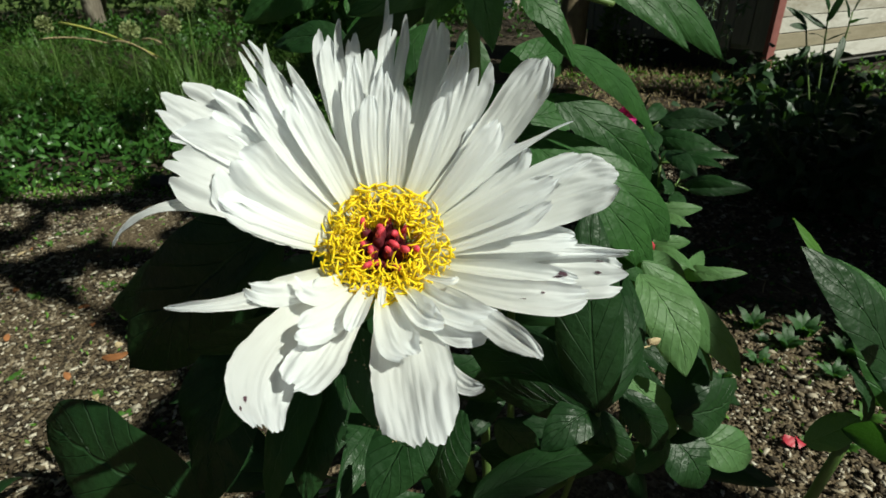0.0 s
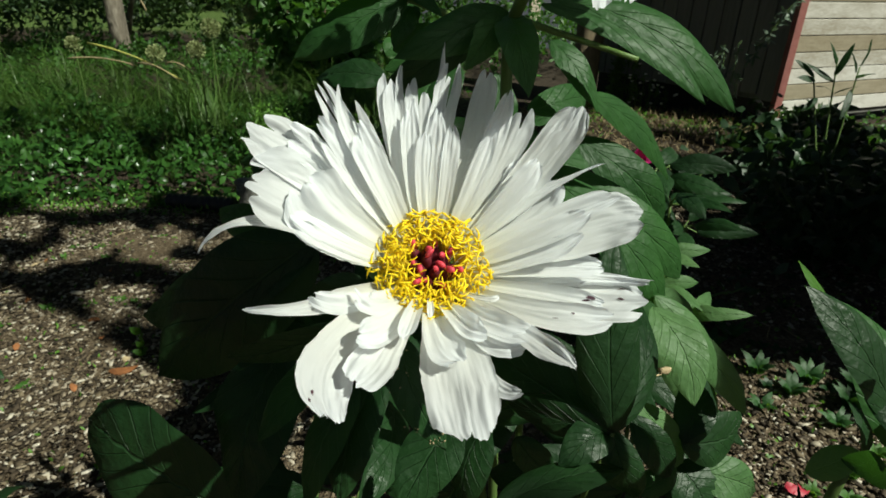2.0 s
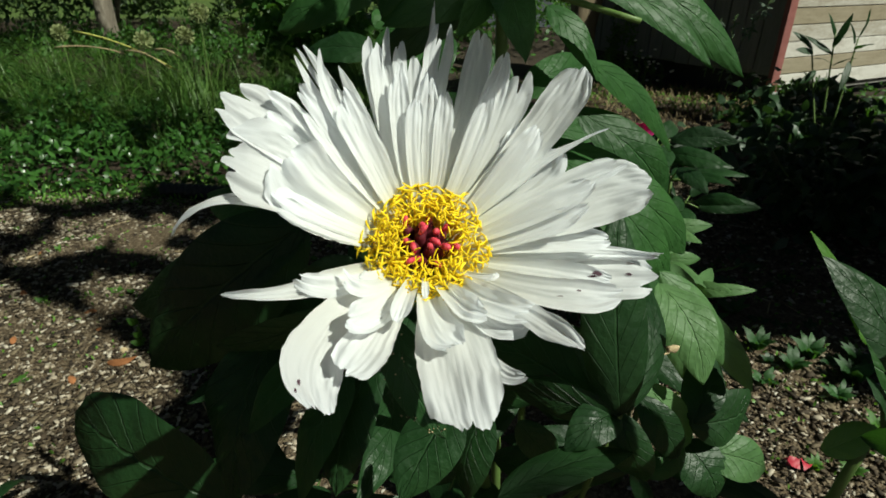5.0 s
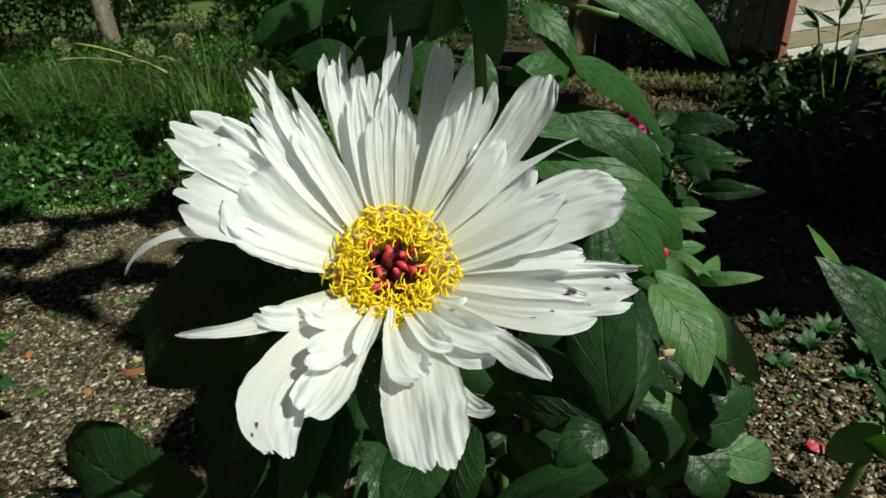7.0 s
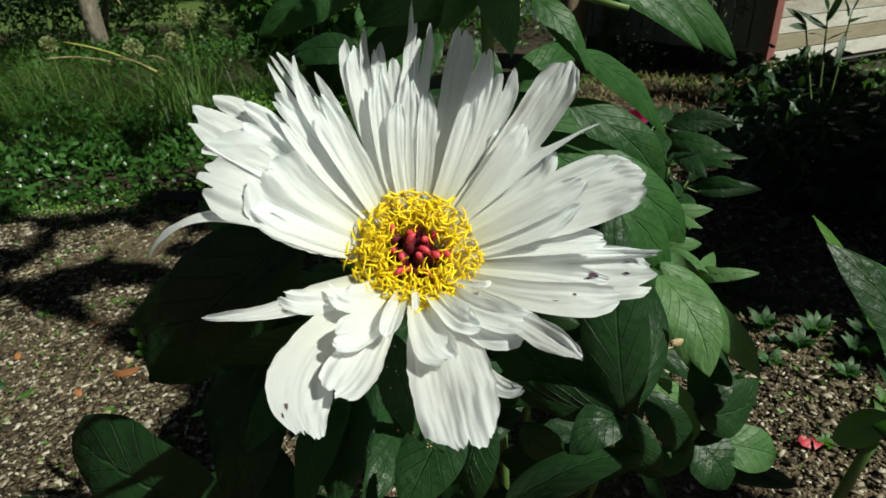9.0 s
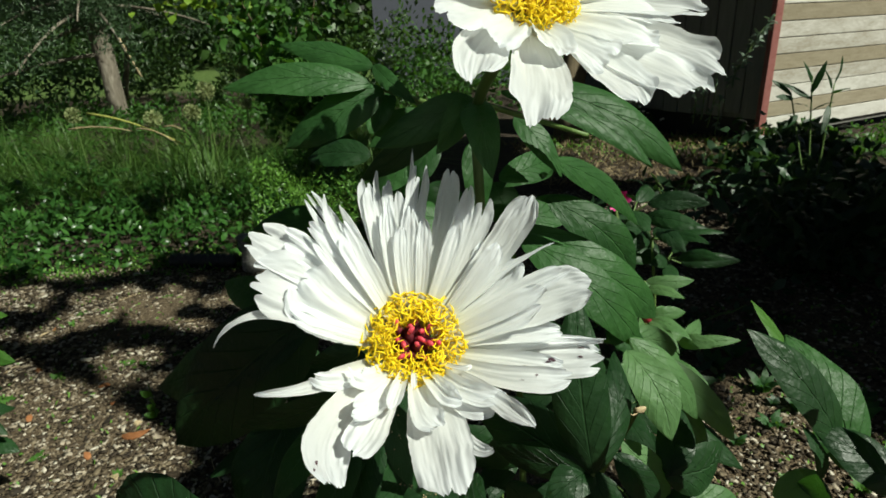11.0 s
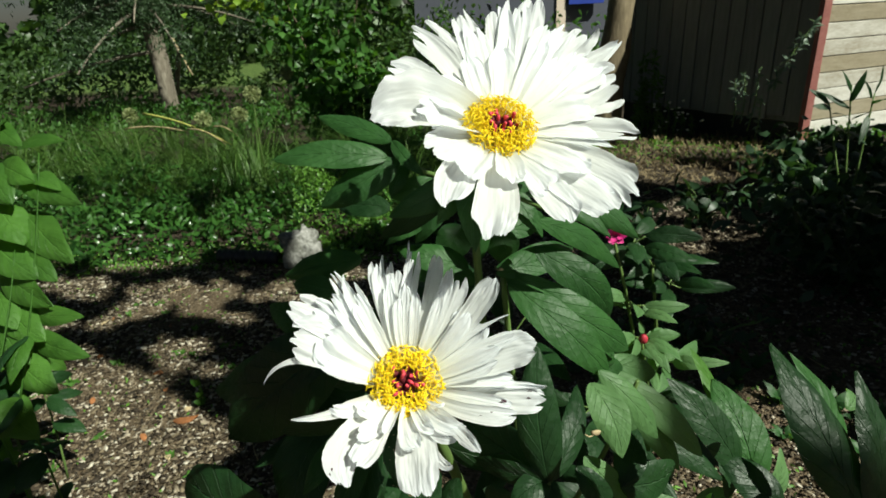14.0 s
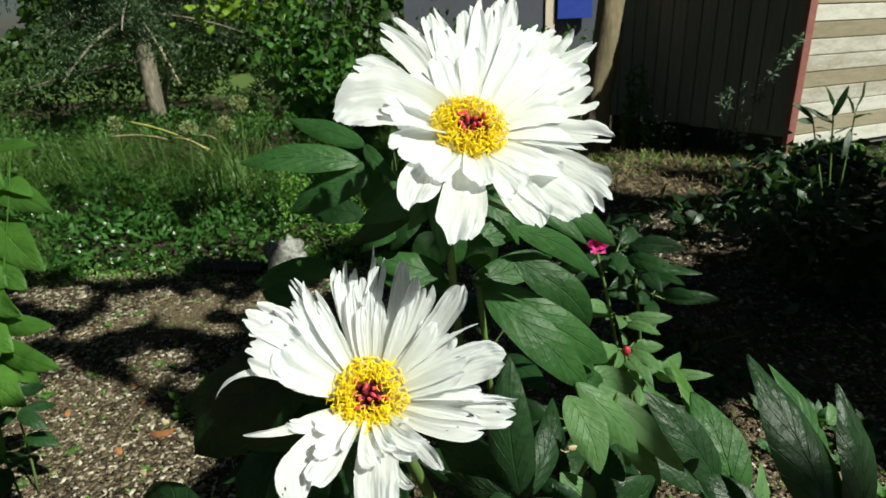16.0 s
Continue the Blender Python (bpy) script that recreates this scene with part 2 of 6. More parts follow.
def ground_material():
    m, n, l, b = material("earth_and_gravel", 0.9, 0.25)
    geo = n.new("ShaderNodeNewGeometry")
    pos = geo.outputs["Position"]
    sep = n.new("ShaderNodeSeparateXYZ")
    l.new(pos, sep.inputs[0])
    big = node(n, "TexNoise", Scale=1.3, Detail=5.0)
    mid = node(n, "TexNoise", Scale=14.0, Detail=5.0)
    cell = node(n, "TexVoronoi", Scale=110.0)
    for t in (big, mid, cell):
        l.new(pos, t.inputs["Vector"])
    chips = ramp(n, [(0.0, (0.036, 0.0259, 0.0158)), (0.45, (0.101, 0.072, 0.0432)), (0.8, (0.187, 0.144, 0.0936)), (1.0, (0.302, 0.252, 0.18))])
    tone = n.new("ShaderNodeSeparateColor")
    l.new(cell.outputs["Color"], tone.inputs[0])
    l.new(calc(n, l, "ADD", calc(n, l, "MULTIPLY", tone.outputs[0], 0.6), calc(n, l, "MULTIPLY", mid.outputs[0], 0.4)), chips.inputs[0])
    soil = ramp(n, [(0.3, (0.022, 0.018, 0.012)), (0.7, (0.07, 0.05, 0.034))])
    l.new(mid.outputs[0], soil.inputs[0])
    lawn = ramp(n, [(0.3, (0.05, 0.09, 0.02)), (0.7, (0.11, 0.17, 0.04))])
    l.new(mid.outputs[0], lawn.inputs[0])
    edge = calc(n, l, "ADD", sep.outputs[1], calc(n, l, "MULTIPLY", calc(n, l, "SUBTRACT", big.outputs[0], 0.5), 0.8))
    bed = n.new("ShaderNodeMapRange")
    for i, v in ((1, 3.35), (2, 3.6), (3, 0.0), (4, 1.0)):
        bed.inputs[i].default_value = v
    l.new(edge, bed.inputs[0])
    far = n.new("ShaderNodeMapRange")
    for i, v in ((1, 15.0), (2, 16.5), (3, 0.0), (4, 1.0)):
        far.inputs[i].default_value = v
    l.new(edge, far.inputs[0])
    col = mixed(n, l, bed.outputs[0], chips.outputs[0], soil.outputs[0])
    col = mixed(n, l, far.outputs[0], col, lawn.outputs[0])
    l.new(col, b.inputs["Base Color"])
    bp = node(n, "Bump", Strength=0.8, Distance=0.012)
    l.new(calc(n, l, "ADD", cell.outputs["Distance"], mid.outputs[0]), bp.inputs["Height"])
    l.new(bp.outputs[0], b.inputs["Normal"])
    return m


PETAL = petal_material()
# One peony leaf: dark copy for shade, mid and pale with sunlight in the colour.
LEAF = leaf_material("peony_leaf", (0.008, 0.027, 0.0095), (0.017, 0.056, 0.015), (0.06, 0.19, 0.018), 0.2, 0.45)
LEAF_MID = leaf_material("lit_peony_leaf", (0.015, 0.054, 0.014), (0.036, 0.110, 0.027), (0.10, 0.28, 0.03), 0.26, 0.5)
LEAF_LIGHT = leaf_material("pale_lit_peony_leaf", (0.058, 0.138, 0.046), (0.125, 0.238, 0.092), (0.26, 0.50, 0.05), 0.3)
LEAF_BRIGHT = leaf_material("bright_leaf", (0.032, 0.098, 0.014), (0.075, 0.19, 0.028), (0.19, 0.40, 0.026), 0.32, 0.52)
STEM = rough_material("green_stem", [(0.3, (0.07, 0.13, 0.03)), (0.7, (0.13, 0.20, 0.06))], 60, 0.45, 0.3, 0.0006, (1, 1, 0.2))
WOODY = rough_material("brown_twig", [(0.3, (0.06, 0.045, 0.03)), (0.7, (0.16, 0.12, 0.08))], 50, 0.8, 0.6, 0.001, (1, 1, 0.3))
YELLOW = plain("yellow_anther", (0.95, 0.63, 0.012), 0.55, 0.3, 0.25, 300)
FILAMENT = plain("yellow_filament", (0.92, 0.64, 0.05), 0.5, 0.3, 0.15, 200)
CARPEL = rough_material("dark_carpel", [(0.3, (0.07, 0.008, 0.014)), (0.7, (0.17, 0.02, 0.03))], 220, 0.6, 0.6, 0.0006)
STIGMA = rough_material("red_stigma", [(0.3, (0.50, 0.02, 0.04)), (0.7, (0.76, 0.10, 0.13))], 260, 0.45, 0.5, 0.0005)
SPOT = plain("brown_petal_spot", (0.085, 0.045, 0.06), 0.7, 0.2, 0.3, 400)
EARTH = ground_material()
CHIPS = island_material("gravel_chips", [(0.0, (0.028, 0.021, 0.014)), (0.42, (0.082, 0.060, 0.038)), (0.68, (0.20, 0.158, 0.10)), (0.86, (0.38, 0.32, 0.24)), (1.0, (0.60, 0.55, 0.45))])
PERIWINKLE = mass_material("groundcover_leaf", (0.010, 0.038, 0.010), (0.042, 0.118, 0.022), (0.10, 0.28, 0.016), 0.2, 0.28)
FINE_GREEN = mass_material("fine_light_leaf", (0.0552, 0.146, 0.0168), (0.129, 0.281, 0.042), (0.23, 0.468, 0.0252), 0.3)
GRASS = mass_material("grass_blade", (0.018, 0.055, 0.012), (0.095, 0.185, 0.036), (0.19, 0.36, 0.03), 0.3)
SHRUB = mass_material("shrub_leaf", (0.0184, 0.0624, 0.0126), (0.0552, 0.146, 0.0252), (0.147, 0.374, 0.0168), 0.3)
# Shrub leaf in a darker copy, the deep shade put into its colour.
SHADE_SHRUB = mass_material("shaded_shrub_leaf", (0.012, 0.035, 0.014), (0.03, 0.07, 0.028), (0.08, 0.2, 0.02), 0.2)
WOODS = mass_material("woodland_leaf", (0.0153, 0.0382, 0.0102), (0.051, 0.102, 0.0255), (0.128, 0.255, 0.0255), 0.3)
NEEDLE = mass_material("spruce_needle", (0.012, 0.032, 0.012), (0.035, 0.07, 0.025), (0.05, 0.12, 0.02), 0.15, 0.5)
MAPLE = mass_material("maple_leaf", (0.10, 0.20, 0.02), (0.22, 0.36, 0.04), (0.40, 0.55, 0.04), 0.4)
SILVER = mass_material("silvery_leaf", (0.06, 0.11, 0.07), (0.16, 0.22, 0.16), (0.2, 0.3, 0.12), 0.25)
BARK = rough_material("tree_bark", [(0.3, (0.06, 0.05, 0.038)), (0.52, (0.18, 0.155, 0.12)), (0.75, (0.42, 0.38, 0.31))], 5, 0.9, 1.0, 0.03, (1, 1, 0.3))
PALE_BARK = rough_material("pale_bark", [(0.25, (0.09, 0.07, 0.045)), (0.55, (0.22, 0.175, 0.11)), (0.8, (0.36, 0.30, 0.21))], 5, 0.85, 0.9, 0.02, (1, 1, 0.35))
GREY_BOARD = rough_material("weathered_grey_board", [(0.25, (0.15, 0.146, 0.132)), (0.75, (0.28, 0.272, 0.25))], 6, 0.85, 0.6, 0.004, (6, 6, 0.5), 0.2)
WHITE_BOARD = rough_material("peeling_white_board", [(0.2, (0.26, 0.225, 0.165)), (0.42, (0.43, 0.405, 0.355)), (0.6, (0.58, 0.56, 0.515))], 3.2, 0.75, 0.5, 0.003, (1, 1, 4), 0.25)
OLD_BOARD = rough_material("bare_tan_board", [(0.25, (0.20, 0.165, 0.105)), (0.75, (0.36, 0.315, 0.235))], 5, 0.85, 0.6, 0.003, (1, 1, 5), 0.2)
RED_TRIM = rough_material("faded_red_paint", [(0.3, (0.26, 0.085, 0.075)), (0.7, (0.42, 0.17, 0.15))], 12, 0.7, 0.4, 0.002)
ROCK = rough_material("pale_stone", [(0.32, (0.035, 0.035, 0.03)), (0.48, (0.13, 0.13, 0.115)), (0.62, (0.30, 0.295, 0.28)), (0.8, (0.48, 0.48, 0.46))], 9, 0.85, 0.9, 0.01)
BLACK_PIPE = plain("black_plastic", (0.02, 0.021, 0.024), 0.45)
DEAD_LEAF = rough_material("orange_dead_leaf", [(0.3, (0.20, 0.075, 0.03)), (0.7, (0.40, 0.17, 0.065))], 40, 0.75, 0.6, 0.002)
TAN = rough_material("dry_stalk", [(0.3, (0.30, 0.22, 0.12)), (0.7, (0.5, 0.4, 0.24))], 40, 0.8)
YELLOW_STALK = rough_material("yellowing_blade", [(0.3, (0.32, 0.34, 0.07)), (0.7, (0.5, 0.5, 0.14))], 40, 0.6)
MAGENTA = plain("magenta_petal", (0.55, 0.03, 0.20), 0.5, 0.3, 0.3, 90)
BUD_RED = plain("red_bud", (0.40, 0.03, 0.05), 0.5, 0.4, 0.3, 200)
SEED = mass_material("allium_seed_head", (0.13, 0.17, 0.06), (0.30, 0.34, 0.15), (0.3, 0.35, 0.1), 0.2, 0.7)
WHITE_DOT = plain("tiny_white_flower", (0.75, 0.74, 0.66), 0.6)
GREY_WALL = plain("grey_house_wall", (0.085, 0.09, 0.115), 0.8, 0.3, 0.1, 6)
CREAM = plain("cream_trim", (0.70, 0.58, 0.48), 0.7, 0.3, 0.1, 10)
BLUE = plain("blue_plastic", (0.03, 0.06, 0.36), 0.4, 0.5, 0.15, 8)

# ---- ground ----
def ground():
    xs = np.concatenate([np.linspace(-90, -8, 16), np.linspace(-7.5, 7.5, 121), np.linspace(8, 90, 16)])
    ys = np.concatenate([np.linspace(-60, -3, 12), np.linspace(-2.8, 14, 135), np.linspace(15, 160, 24)])
    gx, gy = np.meshgrid(xs, ys, indexing="ij")
    z = np.zeros_like(gx)
    near = (abs(gx) < 8) & (gy > -3) & (gy < 15)
    for i in range(gx.shape[0]):
        for j in range(gx.shape[1]):
            if near[i, j]:
                p = Vector((gx[i, j], gy[i, j], 0))
                z[i, j] = 0.022 * noise.noise(p * 1.1) + 0.010 * noise.noise(p * 5)
    v = np.stack([gx, gy, z], -1).reshape(-1, 3)
    a = (np.arange(len(xs) - 1)[:, None] * len(ys) + np.arange(len(ys) - 1)[None]).ravel()
    f = np.stack([a, a + len(ys), a + len(ys) + 1, a + 1], -1)
    me = fast_mesh("ground", v, f)
    me.materials.append(EARTH)
    me.shade_smooth()
    tagged(new("ground", me), "brown gravel and earth ground with leaf litter", "ground", kind="structure")


ground()


def gravel(n, x0, x1, y0, y1, name):
    """Loose angular chips lying on the ground."""
    c = np.stack([rng.uniform(x0, x1, n), rng.uniform(y0, y1, n), rng.uniform(-0.002, 0.012, n)], -1)
    size = rng.gamma(2.2, 0.0015, n)[:, None] + 0.0022
    box = np.array([(-1, -1, -1), (1, -1, -1), (1, 1, -1), (-1, 1, -1), (-1, -1, 1), (1, -1, 1), (1, 1, 1), (-1, 1, 1)], float)
    v = box[None] * (1 + rng.uniform(-0.45, 0.45, (n, 8, 3))) * (size * np.array([1.25, 0.6, 0.3]))[:, None, :]
    a, t = rng.uniform(0, 6.28, n), rng.normal(0, 0.22, n)
    ca, sa, ct, st = np.cos(a)[:, None], np.sin(a)[:, None], np.cos(t)[:, None], np.sin(t)[:, None]
    x, y, z = v[..., 0], v[..., 1] * ct - v[..., 2] * st, v[..., 1] * st + v[..., 2] * ct
    v = np.stack([x * ca - y * sa, x * sa + y * ca, z], -1) + c[:, None]
    f = np.array([(0, 3, 2, 1), (4, 5, 6, 7), (0, 1, 5, 4), (1, 2, 6, 5), (2, 3, 7, 6), (3, 0, 4, 7)])
    me = fast_mesh(name, v.reshape(-1, 3), (f[None] + 8 * np.arange(n)[:, None, None]).reshape(-1, 4))
    me.materials.append(CHIPS)
    tagged(new(name, me), "loose brown and grey gravel chips on the path", "gravel", kind="stuff")


gravel(80000, -3.2, 0.4, 1.0, 3.55, "gravel")
gravel(34000, 0.3, 2.6, 0.9, 4.6, "gravel")

# ---- the peony ----
def face_frame(axis):
    n = Vector(axis).normalized()
    x = Vector((0, 0, 1)).cross(n).normalized()
    return Matrix((x, n.cross(x), n)).transposed()


def petal(bloom, mid, tip, width, jag=0.03, teeth=2, tipw=0.7, peak=0.72, cup=0.22, curl=0.0, bow=0.0, spots=0):
    """One petal, a thin pleated sheet from the bloom's heart through mid to tip (mm, in the bloom's own frame: x right,
    y up, z outwards). teeth and jag tear its end, tipw and peak shape its outline, cup and curl bend it."""
    ob, at, turn = bloom
    mid, tip, width = Vector(mid) * 0.001, Vector(tip) * 0.001, width * 0.001
    az = math.atan2(mid.y, mid.x)
    base = Vector((0.010 * math.cos(az), 0.010 * math.sin(az), 0.0))
    pull = mid * 2 - (base + tip) * 0.5
    length = (mid - base).length + (tip - mid).length
    nu, nv = 32, 18 + int(width * 900)
    seed = rng.uniform(0, 100)
    skew, keel, folds = rng.normal(0, 0.20), rng.uniform(-0.10, 0.14), rng.uniform(4.0, 7.5)
    lobes = 1 + min(3, teeth - 1 if jag > 0.05 else 1)
    split = [-1.0] + [-1 + 2 * (k + rng.uniform(-0.24, 0.24)) / lobes for k in range(1, lobes)] + [1.0]
    ends = [rng.uniform(0, 1) * jag * (1.5 if jag > 0.05 else 0.8) for k in range(lobes)]
    ends[int(rng.integers(lobes))] = 0.0
    gape = [rng.uniform(0.35, 1.0) ** 1.3 * jag * 2.0 for k in split]
    lift = [rng.normal(0, 0.11) for k in range(lobes)]
    blunt = min(0.30, 0.42 * width * tipw / length)
    nick = 0.0011 / length
    reach, raised = [], []
    for j in range(nv + 1):
        v = 2 * j / nv - 1
        k = max(i for i in range(lobes) if v >= split[i])
        half = 0.5 * (split[k + 1] - split[k])
        x = (v - split[k] - half) / half
        r = 1 - blunt * abs(v + skew * 0.5 * (1 - abs(v))) ** 2.2 - ends[k]
        if lobes > 1:
            deep = gape[k + 1] if x > 0 else gape[k]
            if k + (x > 0) in (0, lobes):
                deep *= 0.6
            r -= deep * abs(x) ** (2.6 + 2.2 * noise.noise(Vector((k * 3.7, seed, 8))))
        r -= nick * (2.6 * abs(noise.noise(Vector((v * 5.0, seed, 3.1)))) + 2.0 * max(0.0, noise.noise(Vector((v * 13.0, seed, 6.4)))))
        reach.append(max(0.42, r))
        raised.append(lift[k] * (1 - x * x * 0.6) if lobes > 1 else 0.0)
    verts, uv = [], []
    for i in range(nu + 1):
        u = i / nu
        for j in range(nv + 1):
            v = 2 * j / nv - 1
            un = u * reach[j]
            p = base * (1 - un) ** 2 + pull * (2 * un * (1 - un)) + tip * un * un
            d = ((pull - base) * (1 - un) + (tip - pull) * un).normalized()
            s = Vector((0, 0, 1)).cross(d).normalized()
            nrm = d.cross(s).normalized()
            if un < peak:
                w = 0.38 + 0.62 * math.sin(0.5 * math.pi * un / peak) ** 1.1
            else:
                w = 1 - (1 - tipw) * ((un - peak) / (1 - peak)) ** (1.7 if tipw > 0.15 else 0.65)
            rim = noise.noise(Vector((un * 11, seed, 4 * (v > 0))))
            w *= 0.5 * width * (1 + 0.13 * noise.noise(Vector((un * 3.2, seed, 2.0 if v > 0 else 5.0))) + 0.6 * jag * rim + 0.035 * noise.noise(Vector((un * 30, seed, 7 * (v > 0)))))
            sway = width * un * (0.16 * noise.noise(Vector((un * 1.5, seed, 9))) + 0.02 * bow * un * un)
            rise = (cup + keel) * w * v * v * (1.25 - 0.55 * un)
            rise += width * 0.26 * un * un * abs(v) * noise.noise(Vector((un * 5.5, v * 1.3, seed)))
            rise += width * (0.018 * math.sin(v * folds + seed) * min(1, un * 3) + 0.085 * noise.noise(Vector((v * 2.4, un * 1.5, seed + 5))) * min(1, un * 2))
            rise += width * un ** 3 * (0.05 * noise.noise(Vector((v * 4, un * 9, seed + 11))) + raised[j] * u ** 3)
            rise += 0.0011 * un * un * noise.noise(Vector((v * width * 260, un * length * 120, seed + 21)))
            rise += 0.00045 * min(1, un * 2) * noise.noise(Vector((v * width * 420, un * 3.0, seed + 31)))
            rise -= curl * length * max(0.0, un - 0.55) ** 2 * 1.6
            turn_v = skew * un * un
            q = p + s * (w * v * math.cos(turn_v) + sway) + nrm * (rise + w * v * math.sin(turn_v))
            verts.append(Vector(at) + turn @ q)
            uv.append((un, 0.5 + 0.5 * v))
    faces = []
    for i in range(nu):
        for j in range(nv):
            a = i * (nv + 1) + j
            faces.append((a, a + 1, a + nv + 2, a + nv + 1))
    pet = part("petal", mesh_of("petal", verts, faces, uv), PETAL, ob)
    if spots:
        bits, bf = [], []
        for s_i in range(2):
            u, v = (rng.uniform(0.66, 0.9), rng.uniform(-0.6, 0.7)) if spots == 1 else (rng.uniform(0.72, 0.95), rng.uniform(-0.8, -0.4))
            i, j = int(u * nu), int((v + 1) / 2 * nv)
            c = verts[i * (nv + 1) + j]
            ex, ey = (verts[(i + 1) * (nv + 1) + j] - c), (verts[i * (nv + 1) + j + 1] - c)
            ez = ex.cross(ey).normalized() * 0.0004
            if ez.dot(Vector((0, -1, 0.4))) < 0:
                ez = -ez
            r = rng.uniform(0.0006, 0.0014)
            b0 = len(bits)
            for k in range(11):
                t = 6.283 * k / 11
                bits.append(c + ez + (ex.normalized() * math.cos(t) * 1.6 + ey.normalized() * math.sin(t)) * r * rng.uniform(0.5, 1.25))
            bf.append(tuple(range(b0, b0 + 11)))
        part("brown_spot", mesh_of("brown_spot", bits, bf), SPOT, pet, "small brown withered spots")
    return pet


def stamen_mesh(k):
    """A thin filament with a long twisted anther, 1 unit = 1 mm, along z."""
    bend = rng.normal(0, 1.0, 2)
    pts = [(bend[0] * (z / 9) ** 2, bend[1] * (z / 9) ** 2, z) for z in (0, 3.5, 7, 9)]
    v, f = tube(pts, [0.13, 0.12, 0.11, 0.10], 4)
    e = Vector(pts[-1])
    d = Vector((rng.normal(0, 1), rng.normal(0, 1), rng.uniform(-0.1, 0.9))).normalized()
    c = Vector(rng.normal(0, 1, 3)).normalized() * rng.uniform(0.5, 1.3)
    arc = [e + d * (s - 0.8) + c * (1 - ((s - 1.9) / 1.9) ** 2) for s in (0, 0.9, 1.9, 2.9, 3.9)]
    v2, f2 = tube(arc, [0.10, 0.25, 0.31, 0.25, 0.07], 5)
    me = mesh_of("stamen", [x * 0.001 for x in v] + [x * 0.001 for x in v2], f + [tuple(i + len(v) for i in q) for q in f2])
    me.materials.append(FILAMENT)
    me.materials.append(YELLOW)
    for i, p in enumerate(me.polygons):
        p.material_index = 0 if i < len(f) else 1
    me.shade_smooth()
    return me


STAMENS = [stamen_mesh(k) for k in range(14)]


def carpel(bloom, at, top, r):
    ob = bloom[0]
    a, b = Vector(at), Vector(top)
    pts = [a.lerp(b, u) for u in (0, 0.25, 0.5, 0.72, 0.86)]
    body = part("carpel", mesh_of("carpel", *tube(pts, [r * 0.9, r * 1.15, r * 1.1, r * 0.8, r * 0.45], 9)), CARPEL, ob, "dark crimson downy carpel")
    side = Vector(rng.normal(0, 1, 3)).normalized() * r * rng.uniform(0.25, 0.7)
    tip = [a.lerp(b, 0.80), a.lerp(b, 0.92) + side * 0.3, b + side * 1.1 + (b - a) * 0.03, b + side * 1.9 + (b - a) * 0.06, b + side * 2.8 + (b - a) * 0.03]
    v, f = tube(tip, [r * 0.34, r * 0.46, r * 0.50, r * 0.44, r * 0.12], 7)
    part("stigma", mesh_of("stigma", v, f), STIGMA, body, "glossy red-pink stigma")


def flower(plant, at, axis, label):
    """The receptacle with stamens and carpels; petals are added to it afterwards."""
    turn = face_frame(axis)
    at = Vector(at)
    up = turn @ Vector((0, 0, 1))
    prof = [at - up * 0.020, at - up * 0.012, at - up * 0.005, at + up * 0.004, at + up * 0.007]
    ob = part("flower", mesh_of("flower", *tube(prof, [0.005, 0.011, 0.0155, 0.0145, 0.005], 14)), STEM, plant, label)
    bloom = (ob, at, turn)
    for k in range(5):
        a = 6.283 * k / 5 + 0.4
        d = turn @ Vector((math.cos(a), math.sin(a), -0.25))
        v, f = blades([at - up * 0.006 + d * 0.008], [d], [up], [0.028], [0.018], 0.2, 0.15)
        part("sepal", mesh_of("sepal", v, f), LEAF_LIGHT, ob)
    extra_v, extra_f, count = [], [], 0
    for k in range(640):
        a, q = rng.uniform(0, 6.283), rng.uniform(0, 1) ** 0.9
        r0 = 0.0095 + 0.005 * q
        e = radians(76 - 50 * q + rng.normal(0, 8))
        base = Vector((math.cos(a) * r0, math.sin(a) * r0, 0.004))
        d = Vector((math.cos(a) * math.cos(e), math.sin(a) * math.cos(e), math.sin(e)))
        m = d.to_track_quat("Z", "Y").to_matrix() @ Euler((0, 0, rng.uniform(0, 6.28))).to_matrix()
        pose_ = Matrix.Translation(at + turn @ base) @ (turn @ m).to_4x4() @ Matrix.Scale(rng.uniform(1.25, 1.62) + 0.42 * q, 4)
        me = STAMENS[int(rng.integers(len(STAMENS)))]
        if k < 290:
            s = new("stamen", me)
            hang(s, ob)
            s.matrix_basis = pose_
        else:
            extra_v += [pose_ @ v.co for v in me.vertices]
            extra_f += [tuple(i + count for i in p.vertices) for p in me.polygons]
            count += len(me.vertices)
    tagged(part("pollen_mass", mesh_of("pollen_mass", extra_v, extra_f), YELLOW, ob), kind="stuff")
    for k in range(15):
        a = 2.4 * k + rng.normal(0, 0.25)
        r = 0.0132 * math.sqrt((k + 0.3) / 15)
        h = 0.0195 - 0.25 * r + rng.normal(0, 0.0016)
        b = Vector((math.cos(a) * r * 0.62, math.sin(a) * r * 0.62, 0.002))
        t = Vector((math.cos(a) * r * 1.05, math.sin(a) * r * 1.05, h))
        carpel(bloom, at + turn @ b, at + turn @ t, rng.uniform(0.0027, 0.0036))
    return bloom


